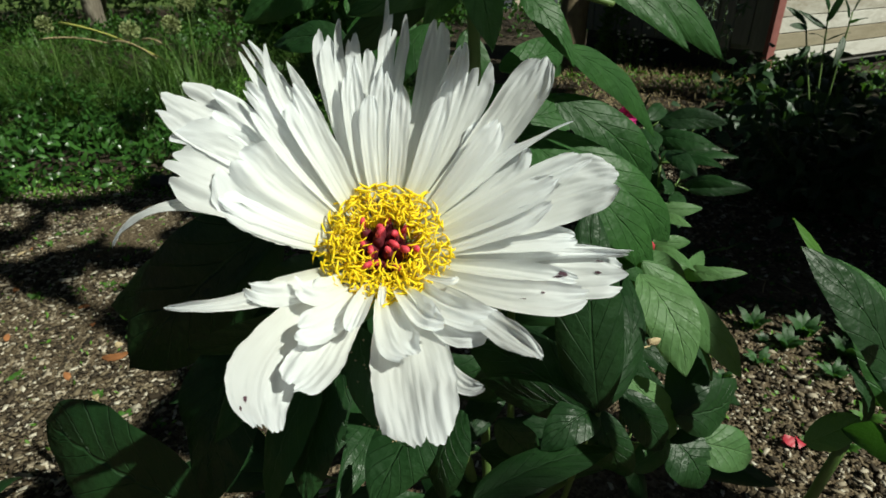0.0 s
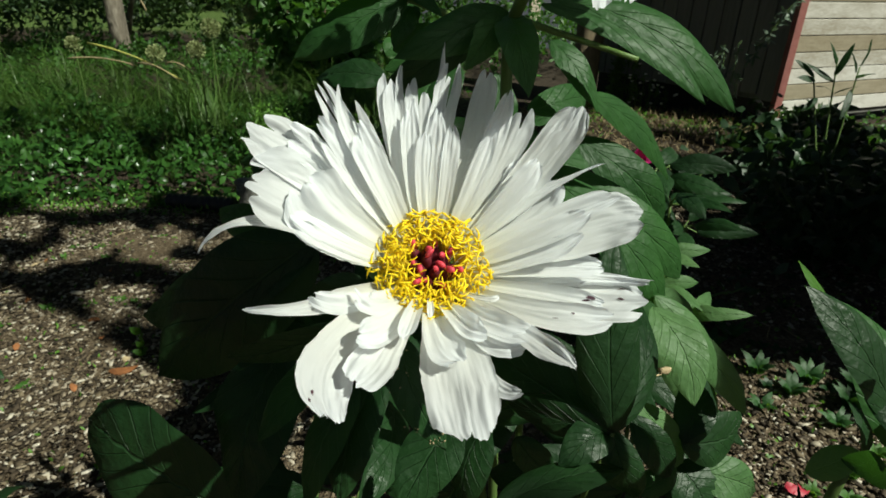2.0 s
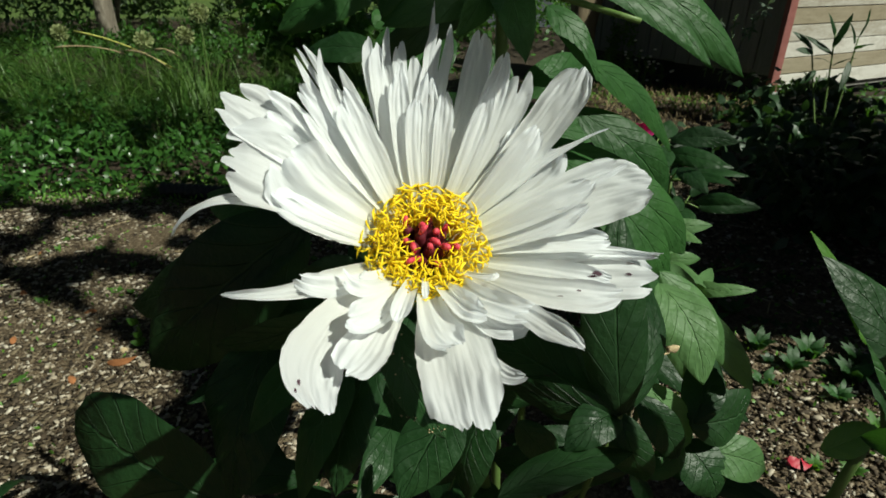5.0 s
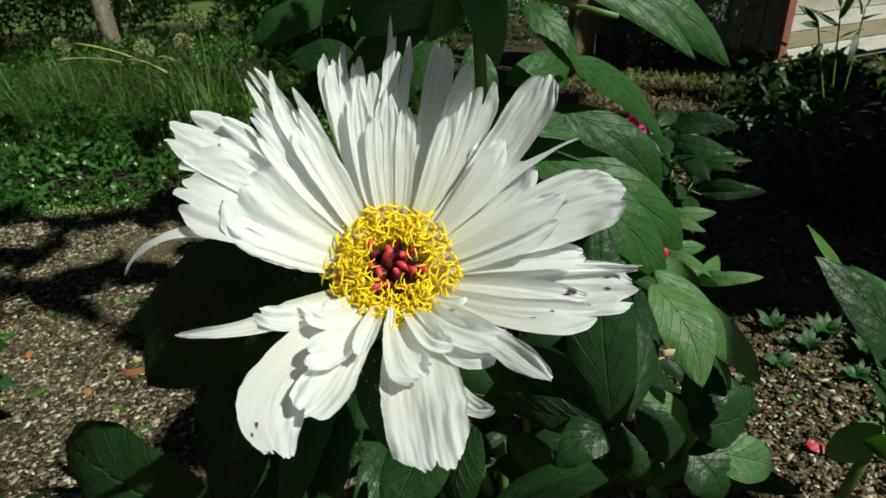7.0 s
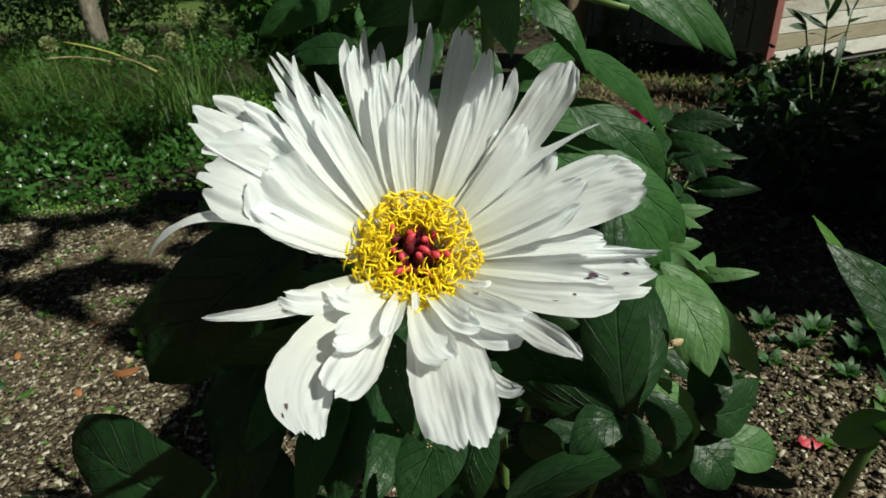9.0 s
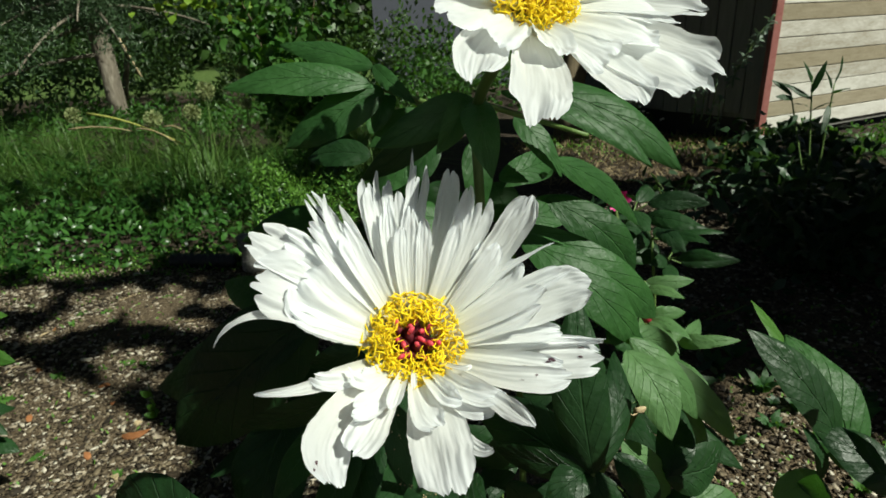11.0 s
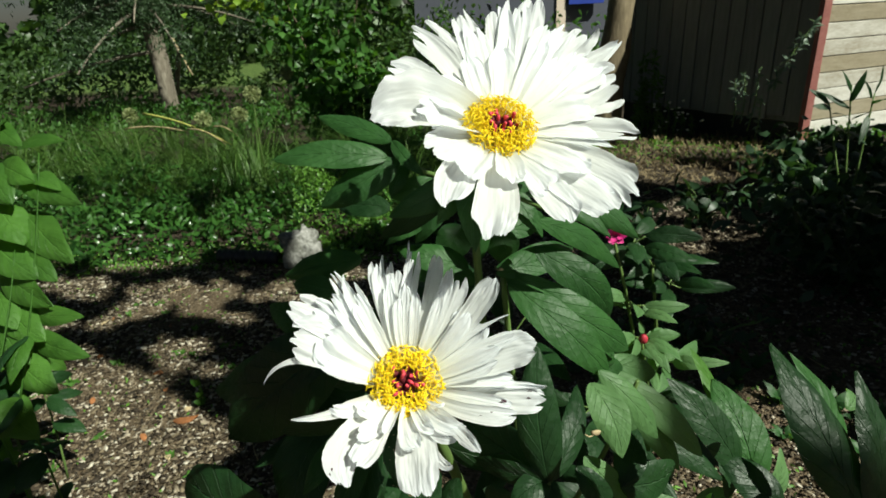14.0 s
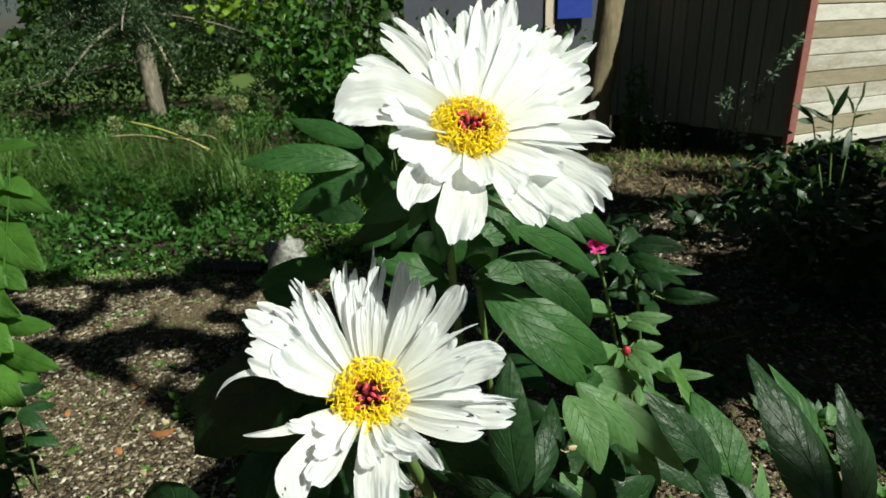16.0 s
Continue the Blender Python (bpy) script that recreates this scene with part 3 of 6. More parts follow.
def leaf_shape(base, tip, width, arch, roll, blunt=False, rows=42, cols=12):
    """A pointed leaf with a sunken midrib, quilted between its side veins."""
    a, b = Vector(base), Vector(tip)
    d = (b - a).normalized()
    n = Vector((0.1, -0.78, 0.62))
    n = (n - d * n.dot(d)).normalized()
    n = Matrix.Rotation(radians(roll), 3, d) @ n
    s = d.cross(n)
    L = (b - a).length
    seed = rng.uniform(0, 99)
    verts, uv, faces = [], [], []
    twist, droop = rng.normal(0, 0.2), rng.uniform(0.10, 0.38)
    for i in range(rows + 1):
        u = i / rows
        prof = (u ** 0.62) * ((1 - u) ** (0.45 if blunt else 0.85)) / (0.37 if not blunt else 0.485)
        prof = max(prof, 0.012)
        mid = a.lerp(b, u) + n * (arch * 4 * u * (1 - u)) + s * (L * 0.035 * math.sin(u * 3.1) * math.sin(seed))
        roll_u = twist * (u - 0.3) * 2
        su, nu_ = s * math.cos(roll_u) + n * math.sin(roll_u), n * math.cos(roll_u) - s * math.sin(roll_u)
        for j in range(cols + 1):
            v = 2 * j / cols - 1
            w = 0.5 * width * prof
            run = u * 7.0 - abs(v) ** 0.8 * 2.3
            quilt = 0.036 * width * abs(math.sin(math.pi * run)) * (1 - abs(v)) ** 0.3
            fold = 0.14 * w * abs(v) - droop * w * v * v
            wave = 0.08 * width * abs(v) * noise.noise(Vector((u * 4, v, seed)))
            verts.append(mid + su * (w * v) + nu_ * (fold + quilt + wave))
            uv.append((u, 0.5 + 0.5 * v))
    for i in range(rows):
        for j in range(cols):
            k = i * (cols + 1) + j
            faces.append((k, k + 1, k + cols + 2, k + cols + 1))
    return mesh_of("leaf", verts, faces, uv)


def leaf(plant, base, tip, width, arch, roll, kind=""):
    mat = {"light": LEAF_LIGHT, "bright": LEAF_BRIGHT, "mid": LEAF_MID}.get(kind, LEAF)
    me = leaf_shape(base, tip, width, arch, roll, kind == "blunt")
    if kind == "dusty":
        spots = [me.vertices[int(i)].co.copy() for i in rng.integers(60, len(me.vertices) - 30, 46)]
    ob = part("leaf", me, mat, plant, {"light": "pale green leaf with sunlight put into its colour", "dusty": "leaf sprinkled with fallen pollen"}.get(kind, ""))
    if kind == "dusty":
        v, f = [], []
        for c in spots:
            c = c + Vector((rng.normal(0, 0.0015), -0.0006, rng.normal(0, 0.0015)))
            r, o = rng.uniform(0.0003, 0.0008), len(v)
            v += [c + Vector(q) * r for q in ((1, 0, 0), (-1, 0, 0), (0, 1, 0), (0, -1, 0), (0, 0, 1), (0, 0, -1))]
            f += [tuple(o + i for i in q) for q in ((0, 2, 4), (2, 1, 4), (1, 3, 4), (3, 0, 4), (2, 0, 5), (1, 2, 5), (3, 1, 5), (0, 3, 5))]
        tagged(part("fallen_pollen", mesh_of("fallen_pollen", v, f), TAN, ob), kind="stuff")
    return ob


def stem(plant, pts, r0, r1, name="stem", mat=None, label=""):
    return part(name, mesh_of(name, *tube(pts, taper(r0, r1, len(pts)), 8)), mat or STEM, plant, label)


def rosette(plant, node_at, n, length, width, kind="light", lift=0.25, wide=1.0):
    """Leaflets spreading from one node, on short stalks."""
    c = Vector(node_at)
    for k in range(n):
        a = 6.283 * (k + rng.uniform(-0.3, 0.3)) / n
        d = Vector((math.cos(a) * wide, math.sin(a) * wide - 0.15, lift + rng.normal(0, 0.25))).normalized()
        ln = length * rng.uniform(0.75, 1.15)
        b = c + d * ln * 0.22 + Vector((0, 0, rng.normal(0, 0.01)))
        t = b + d * ln + Vector((0, 0, -0.25 * ln))
        leaf(plant, b, t, width * rng.uniform(0.8, 1.15), ln * 0.12, rng.normal(0, 14), kind)
        stem(plant, swing(c, b, 3), 0.0018, 0.0012)


LOW_EYE, LOW_AXIS = (0.0147, 0.3542, 1.1684), (0.050, -0.681, 0.731)
HIGH_EYE, HIGH_AXIS = (0.1016, 0.4364, 1.3567), (0.141, -0.643, 0.753)
peony = thing("peony_plant", (0.14, 0.66, 0.0), "tall peony plant with two open white blooms and dark green leaves", "flowering plant")
low_bloom = flower(peony, LOW_EYE, LOW_AXIS, "wide white bloom with yellow stamens and red carpels, torn petals")
high_bloom = flower(peony, HIGH_EYE, HIGH_AXIS, "upper white bloom with yellow stamens in full sun")
petal(low_bloom, (-57.7, 49.2, 22.6), (-92.9, 63.6, 41.4), 28.1, jag=0.08, teeth=3, tipw=0.8)
petal(low_bloom, (-47.1, 47.7, 22.1), (-71.7, 65.1, 38.9), 17.4, jag=0.10, teeth=2, tipw=0.7)
petal(low_bloom, (-36.1, 55.3, 24.7), (-57.5, 86.5, 48.3), 18.6, jag=0.16, teeth=4)
petal(low_bloom, (-16.4, 65.3, 23.3), (-20.8, 96.3, 42.9), 11.0, jag=0.08)
petal(low_bloom, (-11.4, 64.7, 24.2), (-12.0, 99.4, 45.6), 18.1, jag=0.13, teeth=3)
petal(low_bloom, (-2.4, 62.6, 22.2), (-2.5, 95.6, 42.2), 14.4, jag=0.12)
petal(low_bloom, (7.4, 65.6, 24.9), (16.5, 101.0, 47.1), 13.9, jag=0.16, teeth=3)
petal(low_bloom, (6.0, 63.4, 23.3), (11.4, 110.3, 50.4), 7.2, tipw=0.10)
petal(low_bloom, (24.5, 62.1, 24.9), (32.9, 96.8, 46.7), 13.9, jag=0.05, tipw=0.5)
petal(low_bloom, (37.3, 51.1, 21.1), (52.1, 79.5, 39.8), 20.2, jag=0.10, teeth=3)
petal(low_bloom, (40.2, 36.2, 16.2), (49.5, 53.6, 26.9), 12.4, jag=0.08)
petal(low_bloom, (48.7, 23.5, 16.0), (68.8, 37.9, 29.1), 16.7, jag=0.05)
petal(low_bloom, (70.8, 11.7, 21.7), (104.6, 14.3, 40.3), 32.1, jag=0.06, teeth=2, tipw=0.7)
petal(low_bloom, (71.7, -16.8, 5.2), (112.3, -25.8, 8.8), 26.5, jag=0.07, teeth=3, tipw=0.5, spots=1)
petal(low_bloom, (60.3, -6.8, 9.5), (113.7, -15.9, 14.2), 16.1, tipw=0.10, peak=0.45)
petal(low_bloom, (31.0, -38.9, 34.3), (48.9, -63.8, 64.7), 11.2, tipw=0.5, jag=0.02, bow=-6)
petal(low_bloom, (16.4, -57.1, 28.7), (30.0, -69.0, 47.5), 7.7, tipw=0.4)
petal(low_bloom, (5.1, -54.1, 29.3), (9.1, -84.4, 57.3), 32.8, jag=0.035, teeth=3, tipw=0.8, curl=0.3)
petal(low_bloom, (-46.2, -42.6, 24.1), (-50.0, -73.6, 47.2), 24.9, jag=0.05, tipw=0.35, spots=2, curl=0.3)
petal(low_bloom, (-56.2, -21.0, 19.2), (-88.7, -26.0, 34.1), 12.9, tipw=0.10, peak=0.4)
petal(low_bloom, (-78.8, 22.9, 21.7), (-108.1, 2.5, 29.9), 13.0, tipw=0.08, peak=0.30, bow=-4)
petal(low_bloom, (-58.0, 29.2, 20.9), (-92.1, 41.2, 37.9), 37.4, jag=0.08, teeth=4, tipw=0.85)
petal(low_bloom, (-47.8, 21.7, 19.4), (-68.8, 37.0, 32.7), 35.2, jag=0.06, teeth=3, tipw=0.7)
petal(low_bloom, (-46.9, 10.7, 18.4), (-69.1, 22.6, 30.1), 14.4, jag=0.12, teeth=3, tipw=0.45)
petal(low_bloom, (-29.5, 51.2, 26.2), (-42.7, 85.4, 48.9), 16.4, jag=0.22, teeth=3, tipw=0.4)
petal(low_bloom, (-33.9, 41.3, 22.1), (-57.6, 68.9, 42.9), 15.3, jag=0.10, teeth=3)
petal(low_bloom, (-23.3, 40.4, 23.3), (-35.2, 68.9, 41.8), 15.9, jag=0.10, tipw=0.45)
petal(low_bloom, (-8.6, 50.1, 24.5), (-6.9, 80.6, 43.0), 9.7, jag=0.12, teeth=2, tipw=0.5)
petal(low_bloom, (3.2, 48.4, 24.4), (6.4, 75.4, 41.2), 11.4, jag=0.10, tipw=0.45)
petal(low_bloom, (10.4, 42.9, 22.7), (12.4, 68.1, 37.9), 9.3, jag=0.08, tipw=0.4)
petal(low_bloom, (-2.7, 43.8, 24.4), (-1.0, 63.8, 37.5), 8.6, jag=0.08, tipw=0.4)
petal(low_bloom, (30.3, 51.0, 27.0), (41.7, 82.6, 47.8), 12.0, jag=0.04, tipw=0.22)
petal(low_bloom, (23.4, 41.6, 24.6), (35.5, 66.9, 41.6), 9.8, jag=0.04, tipw=0.3)
petal(low_bloom, (54.2, 42.9, 29.3), (77.2, 69.9, 51.7), 21.1, jag=0.03, tipw=0.35, peak=0.78)
petal(low_bloom, (50.0, 28.6, 24.4), (86.9, 39.5, 46.0), 9.1, tipw=0.10, peak=0.5)
petal(low_bloom, (40.0, 28.7, 24.8), (55.3, 46.2, 39.3), 12.4, jag=0.05, tipw=0.35)
petal(low_bloom, (62.3, 18.2, 25.1), (92.9, 22.3, 43.7), 12.8, jag=0.06, tipw=0.25)
petal(low_bloom, (53.8, 7.6, 24.4), (77.0, 15.5, 39.7), 12.1, jag=0.05, tipw=0.25)
petal(low_bloom, (46.1, -0.9, 17.4), (74.0, 6.4, 34.7), 11.7, jag=0.04, tipw=0.2)
petal(low_bloom, (56.3, -3.8, 14.9), (87.4, -6.5, 21.4), 14.1, jag=0.03, tipw=0.35)
petal(low_bloom, (55.3, -20.7, 18.1), (82.3, -27.1, 23.6), 10.0, tipw=0.25, spots=1, cup=0.6)
petal(low_bloom, (48.3, -31.4, 22.0), (85.3, -34.8, 25.7), 14.9, jag=0.05, tipw=0.35, spots=1, cup=0.5)
petal(low_bloom, (21.2, -22.3, 25.5), (29.0, -22.3, 27.9), 3.5, tipw=0.2)
petal(low_bloom, (19.9, -40.2, 27.9), (31.9, -48.7, 43.7), 14.2, tipw=0.5, curl=0.4)
petal(low_bloom, (21.3, -35.7, 29.6), (41.1, -43.6, 45.1), 13.3, tipw=0.4, cup=0.7, curl=0.3)
petal(low_bloom, (9.4, -34.5, 27.5), (19.3, -42.6, 40.5), 11.9, tipw=0.5, cup=0.6)
petal(low_bloom, (-1.1, -41.2, 26.8), (6.7, -56.6, 43.6), 16.3, tipw=0.45, jag=0.05)
petal(low_bloom, (-27.8, -44.3, 26.7), (-39.4, -62.7, 44.7), 20.8, jag=0.05, teeth=3, tipw=0.4)
petal(low_bloom, (-24.9, -34.7, 26.2), (-39.2, -41.6, 37.5), 15.5, jag=0.05, tipw=0.5)
petal(low_bloom, (-38.9, -20.1, 17.4), (-61.0, -16.6, 24.3), 11.0, jag=0.04, tipw=0.5)
petal(low_bloom, (-26.4, -20.1, 19.7), (-38.1, -15.1, 22.4), 13.6, jag=0.12, teeth=3, tipw=0.7)
petal(low_bloom, (-13.5, -31.1, 24.1), (-17.5, -42.7, 35.1), 8.6, tipw=0.5, cup=0.9)
petal(low_bloom, (-3.4, -23.3, 21.7), (-4.8, -32.3, 29.9), 3.5, tipw=0.3)
petal(high_bloom, (-25.2, 66.7, 11.6), (-59.2, 105.1, 21.9), 38.1, jag=0.12, teeth=4)
petal(high_bloom, (-44.3, 44.0, 9.5), (-86.3, 65.6, 17.2), 29.6, jag=0.10, teeth=3)
petal(high_bloom, (-63.1, 20.0, 8.3), (-104.3, 19.0, 15.1), 64.1, jag=0.02, tipw=0.75, peak=0.7, cup=0.7)
petal(high_bloom, (-5.4, 75.7, 12.5), (-10.8, 128.3, 22.7), 25.0, jag=0.10, teeth=3)
petal(high_bloom, (-0.5, 65.5, 14.1), (-1.6, 108.8, 22.5), 23.9, jag=0.10, teeth=3)
petal(high_bloom, (20.6, 81.5, 12.2), (24.6, 131.3, 21.4), 26.2, jag=0.08)
petal(high_bloom, (29.9, 82.7, 14.1), (44.8, 135.0, 24.3), 26.3, jag=0.10, teeth=3)
petal(high_bloom, (39.4, 79.5, 12.3), (64.2, 133.5, 22.7), 27.2, jag=0.08)
petal(high_bloom, (43.4, 61.6, 13.5), (71.6, 102.9, 21.9), 24.4, jag=0.10, teeth=3)
petal(high_bloom, (67.9, 65.2, 11.4), (106.8, 98.4, 19.2), 39.9, jag=0.14, teeth=4)
petal(high_bloom, (51.2, 57.6, 12.7), (88.6, 100.2, 21.8), 23.6, jag=0.12, teeth=3)
petal(high_bloom, (84.7, 48.7, 12.0), (132.2, 75.2, 20.2), 24.4, tipw=0.15, peak=0.6)
petal(high_bloom, (81.2, 25.1, 8.4), (124.1, 35.1, 13.4), 48.3, jag=0.14, teeth=5)
petal(high_bloom, (72.7, 37.0, 13.2), (110.6, 52.8, 19.1), 34.8, jag=0.12, teeth=4)
petal(high_bloom, (73.9, -12.0, 7.2), (118.3, -24.2, 11.0), 26.7, jag=0.12, teeth=3, tipw=0.35, cup=0.6)
petal(high_bloom, (55.2, -13.7, 7.8), (90.6, -32.6, 11.8), 24.1, jag=0.12, teeth=3, tipw=0.4)
petal(high_bloom, (58.3, -46.9, 10.2), (82.0, -90.6, 22.6), 40.7, jag=0.06, teeth=4, tipw=0.6)
petal(high_bloom, (37.3, -67.3, 15.7), (52.9, -105.6, 27.3), 39.2, jag=0.05, teeth=3, tipw=0.6)
petal(high_bloom, (16.6, -67.6, 15.8), (23.3, -104.6, 26.7), 30.2, jag=0.04, teeth=2, tipw=0.5)
petal(high_bloom, (-23.6, -68.2, 16.0), (-35.8, -103.3, 28.0), 36.0, jag=0.04, teeth=3, tipw=0.6, curl=0.3)
petal(high_bloom, (-41.2, -38.2, 12.2), (-65.5, -77.1, 24.3), 31.7, jag=0.04, tipw=0.35)
petal(high_bloom, (-42.3, -12.8, 11.4), (-70.1, -22.0, 17.0), 33.2, jag=0.06, tipw=0.55)
petal(high_bloom, (-7.5, -46.1, 16.8), (-11.9, -63.6, 22.5), 23.5, jag=0.05, cup=0.6)
petal(high_bloom, (10.7, -49.7, 16.2), (16.6, -77.9, 24.4), 28.2, jag=0.06, teeth=3)
petal(high_bloom, (-31.9, 29.1, 12.1), (-61.7, 45.6, 17.6), 35.1, jag=0.10, teeth=3)
petal(high_bloom, (-39.4, 13.4, 10.5), (-68.9, 20.3, 14.8), 35.9, jag=0.06, teeth=3)
petal(high_bloom, (38.2, 52.3, 15.3), (57.2, 80.5, 21.2), 17.8, jag=0.08)
petal(high_bloom, (56.2, 39.5, 14.4), (85.4, 64.1, 20.4), 26.9, jag=0.10, teeth=3)
petal(high_bloom, (-11.0, 39.6, 14.1), (-16.9, 75.9, 20.9), 22.5, jag=0.08, tipw=0.4)
petal(high_bloom, (10.8, 44.7, 14.2), (18.8, 80.7, 20.6), 21.3, jag=0.08, tipw=0.4)
petal(high_bloom, (54.7, 7.9, 12.2), (87.1, 8.4, 15.6), 26.1, jag=0.08, teeth=3)
petal(high_bloom, (32.9, -40.9, 15.7), (50.7, -65.1, 23.4), 31.0, jag=0.05, teeth=3)
petal(high_bloom, (-29.3, -36.5, 16.4), (-45.0, -55.1, 23.3), 26.8, jag=0.05)
stem(peony, swing((0.14, 0.66, -0.02), (0.016, 0.372, 1.150), 14, (0.03, 0.06, 0.03)), 0.008, 0.0055)
stem(peony, swing((0.16, 0.70, -0.02), (0.083, 0.570, 1.28), 10, (0.0, 0.03, 0)), 0.008, 0.0048)
stem(peony, swing((0.083, 0.570, 1.27), (0.099, 0.449, 1.342), 8, (-0.004, 0.01, 0)), 0.0048, 0.0044)
stem(peony, swing((0.17, 0.72, -0.02), (0.119, 0.591, 1.162), 10, (0.02, 0.06, 0)), 0.007, 0.004)
stem(peony, swing((0.15, 0.68, -0.02), (0.139, 0.374, 1.038), 10, (0.03, 0.06, 0)), 0.006, 0.002)
stem(peony, swing((0.083, 0.572, 1.27), (0.003, 0.625, 1.294), 6), 0.0035, 0.0025)
stem(peony, swing((0.083, 0.568, 1.285), (0.165, 0.500, 1.262), 6), 0.003, 0.002)
stem(peony, swing((0.17, 0.72, 0.5), (0.300, 0.600, 0.985), 8, (0.03, 0.02, 0)), 0.006, 0.003)
stem(peony, swing((0.17, 0.70, 0.5), (0.205, 0.425, 0.950), 8, (0.02, 0.02, 0)), 0.005, 0.0025)
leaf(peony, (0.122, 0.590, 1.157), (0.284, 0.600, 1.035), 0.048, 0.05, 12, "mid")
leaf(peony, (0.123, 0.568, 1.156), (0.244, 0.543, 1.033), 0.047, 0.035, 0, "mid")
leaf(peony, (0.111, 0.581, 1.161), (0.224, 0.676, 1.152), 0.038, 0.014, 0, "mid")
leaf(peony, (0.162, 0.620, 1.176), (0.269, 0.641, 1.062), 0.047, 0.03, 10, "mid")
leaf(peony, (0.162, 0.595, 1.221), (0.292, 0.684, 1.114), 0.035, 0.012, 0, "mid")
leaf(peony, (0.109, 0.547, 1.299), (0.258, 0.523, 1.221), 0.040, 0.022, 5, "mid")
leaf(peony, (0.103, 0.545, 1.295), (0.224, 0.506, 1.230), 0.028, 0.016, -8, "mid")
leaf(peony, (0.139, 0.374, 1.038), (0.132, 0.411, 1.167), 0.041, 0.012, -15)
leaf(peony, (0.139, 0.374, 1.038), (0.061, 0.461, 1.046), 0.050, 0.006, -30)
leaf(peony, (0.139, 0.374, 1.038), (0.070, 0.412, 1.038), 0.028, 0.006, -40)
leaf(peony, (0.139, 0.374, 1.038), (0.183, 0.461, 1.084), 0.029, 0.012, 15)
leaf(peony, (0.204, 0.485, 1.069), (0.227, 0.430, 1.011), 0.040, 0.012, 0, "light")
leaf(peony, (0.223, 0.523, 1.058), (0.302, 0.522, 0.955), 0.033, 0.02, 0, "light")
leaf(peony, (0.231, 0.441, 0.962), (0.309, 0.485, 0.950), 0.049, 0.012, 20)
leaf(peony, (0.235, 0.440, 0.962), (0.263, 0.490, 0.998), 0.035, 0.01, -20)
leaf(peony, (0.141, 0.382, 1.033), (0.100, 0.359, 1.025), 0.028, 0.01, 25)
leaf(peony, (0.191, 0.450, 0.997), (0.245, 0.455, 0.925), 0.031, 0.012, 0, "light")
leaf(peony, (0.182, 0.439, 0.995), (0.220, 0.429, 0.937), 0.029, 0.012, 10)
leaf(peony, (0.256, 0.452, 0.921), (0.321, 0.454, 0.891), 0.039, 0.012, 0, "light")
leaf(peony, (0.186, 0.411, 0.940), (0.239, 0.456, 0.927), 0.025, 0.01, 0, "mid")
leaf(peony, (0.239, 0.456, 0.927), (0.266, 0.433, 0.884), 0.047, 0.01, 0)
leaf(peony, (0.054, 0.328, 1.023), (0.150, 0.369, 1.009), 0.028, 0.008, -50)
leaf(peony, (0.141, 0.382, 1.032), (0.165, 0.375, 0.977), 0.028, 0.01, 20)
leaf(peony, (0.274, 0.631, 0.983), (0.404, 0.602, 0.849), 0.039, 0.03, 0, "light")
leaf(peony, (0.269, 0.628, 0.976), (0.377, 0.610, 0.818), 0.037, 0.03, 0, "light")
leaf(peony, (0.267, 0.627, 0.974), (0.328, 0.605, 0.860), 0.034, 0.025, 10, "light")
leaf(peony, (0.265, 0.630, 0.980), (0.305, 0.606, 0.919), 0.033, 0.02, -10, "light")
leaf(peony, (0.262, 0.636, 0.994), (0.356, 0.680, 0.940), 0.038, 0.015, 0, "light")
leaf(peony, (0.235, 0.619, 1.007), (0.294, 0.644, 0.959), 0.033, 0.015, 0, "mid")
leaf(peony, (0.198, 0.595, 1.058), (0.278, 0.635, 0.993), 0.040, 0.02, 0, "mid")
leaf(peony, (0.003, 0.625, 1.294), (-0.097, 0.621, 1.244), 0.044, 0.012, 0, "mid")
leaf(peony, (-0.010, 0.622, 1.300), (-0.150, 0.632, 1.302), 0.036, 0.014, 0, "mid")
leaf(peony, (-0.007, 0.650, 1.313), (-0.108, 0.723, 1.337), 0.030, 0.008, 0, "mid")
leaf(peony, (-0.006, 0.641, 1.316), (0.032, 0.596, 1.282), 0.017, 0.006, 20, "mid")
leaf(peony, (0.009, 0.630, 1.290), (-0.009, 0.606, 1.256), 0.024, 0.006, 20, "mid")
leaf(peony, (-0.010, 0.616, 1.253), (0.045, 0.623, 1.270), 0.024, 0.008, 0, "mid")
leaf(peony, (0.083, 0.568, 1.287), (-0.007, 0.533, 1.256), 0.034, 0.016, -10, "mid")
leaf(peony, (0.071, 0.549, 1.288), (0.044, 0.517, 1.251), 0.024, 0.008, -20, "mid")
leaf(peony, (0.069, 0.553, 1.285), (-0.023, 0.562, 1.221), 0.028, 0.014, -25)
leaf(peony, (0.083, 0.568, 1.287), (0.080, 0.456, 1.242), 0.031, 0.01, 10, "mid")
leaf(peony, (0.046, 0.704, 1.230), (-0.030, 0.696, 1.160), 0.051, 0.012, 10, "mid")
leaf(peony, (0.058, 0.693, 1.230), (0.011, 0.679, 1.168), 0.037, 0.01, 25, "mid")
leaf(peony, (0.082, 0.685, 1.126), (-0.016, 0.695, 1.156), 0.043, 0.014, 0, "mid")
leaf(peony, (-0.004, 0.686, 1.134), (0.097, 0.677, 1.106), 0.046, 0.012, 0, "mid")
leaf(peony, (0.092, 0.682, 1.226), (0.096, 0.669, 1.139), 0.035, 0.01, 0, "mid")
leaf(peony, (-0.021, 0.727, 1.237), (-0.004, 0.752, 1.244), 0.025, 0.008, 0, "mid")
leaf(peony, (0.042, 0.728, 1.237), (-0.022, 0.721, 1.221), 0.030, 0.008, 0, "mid")
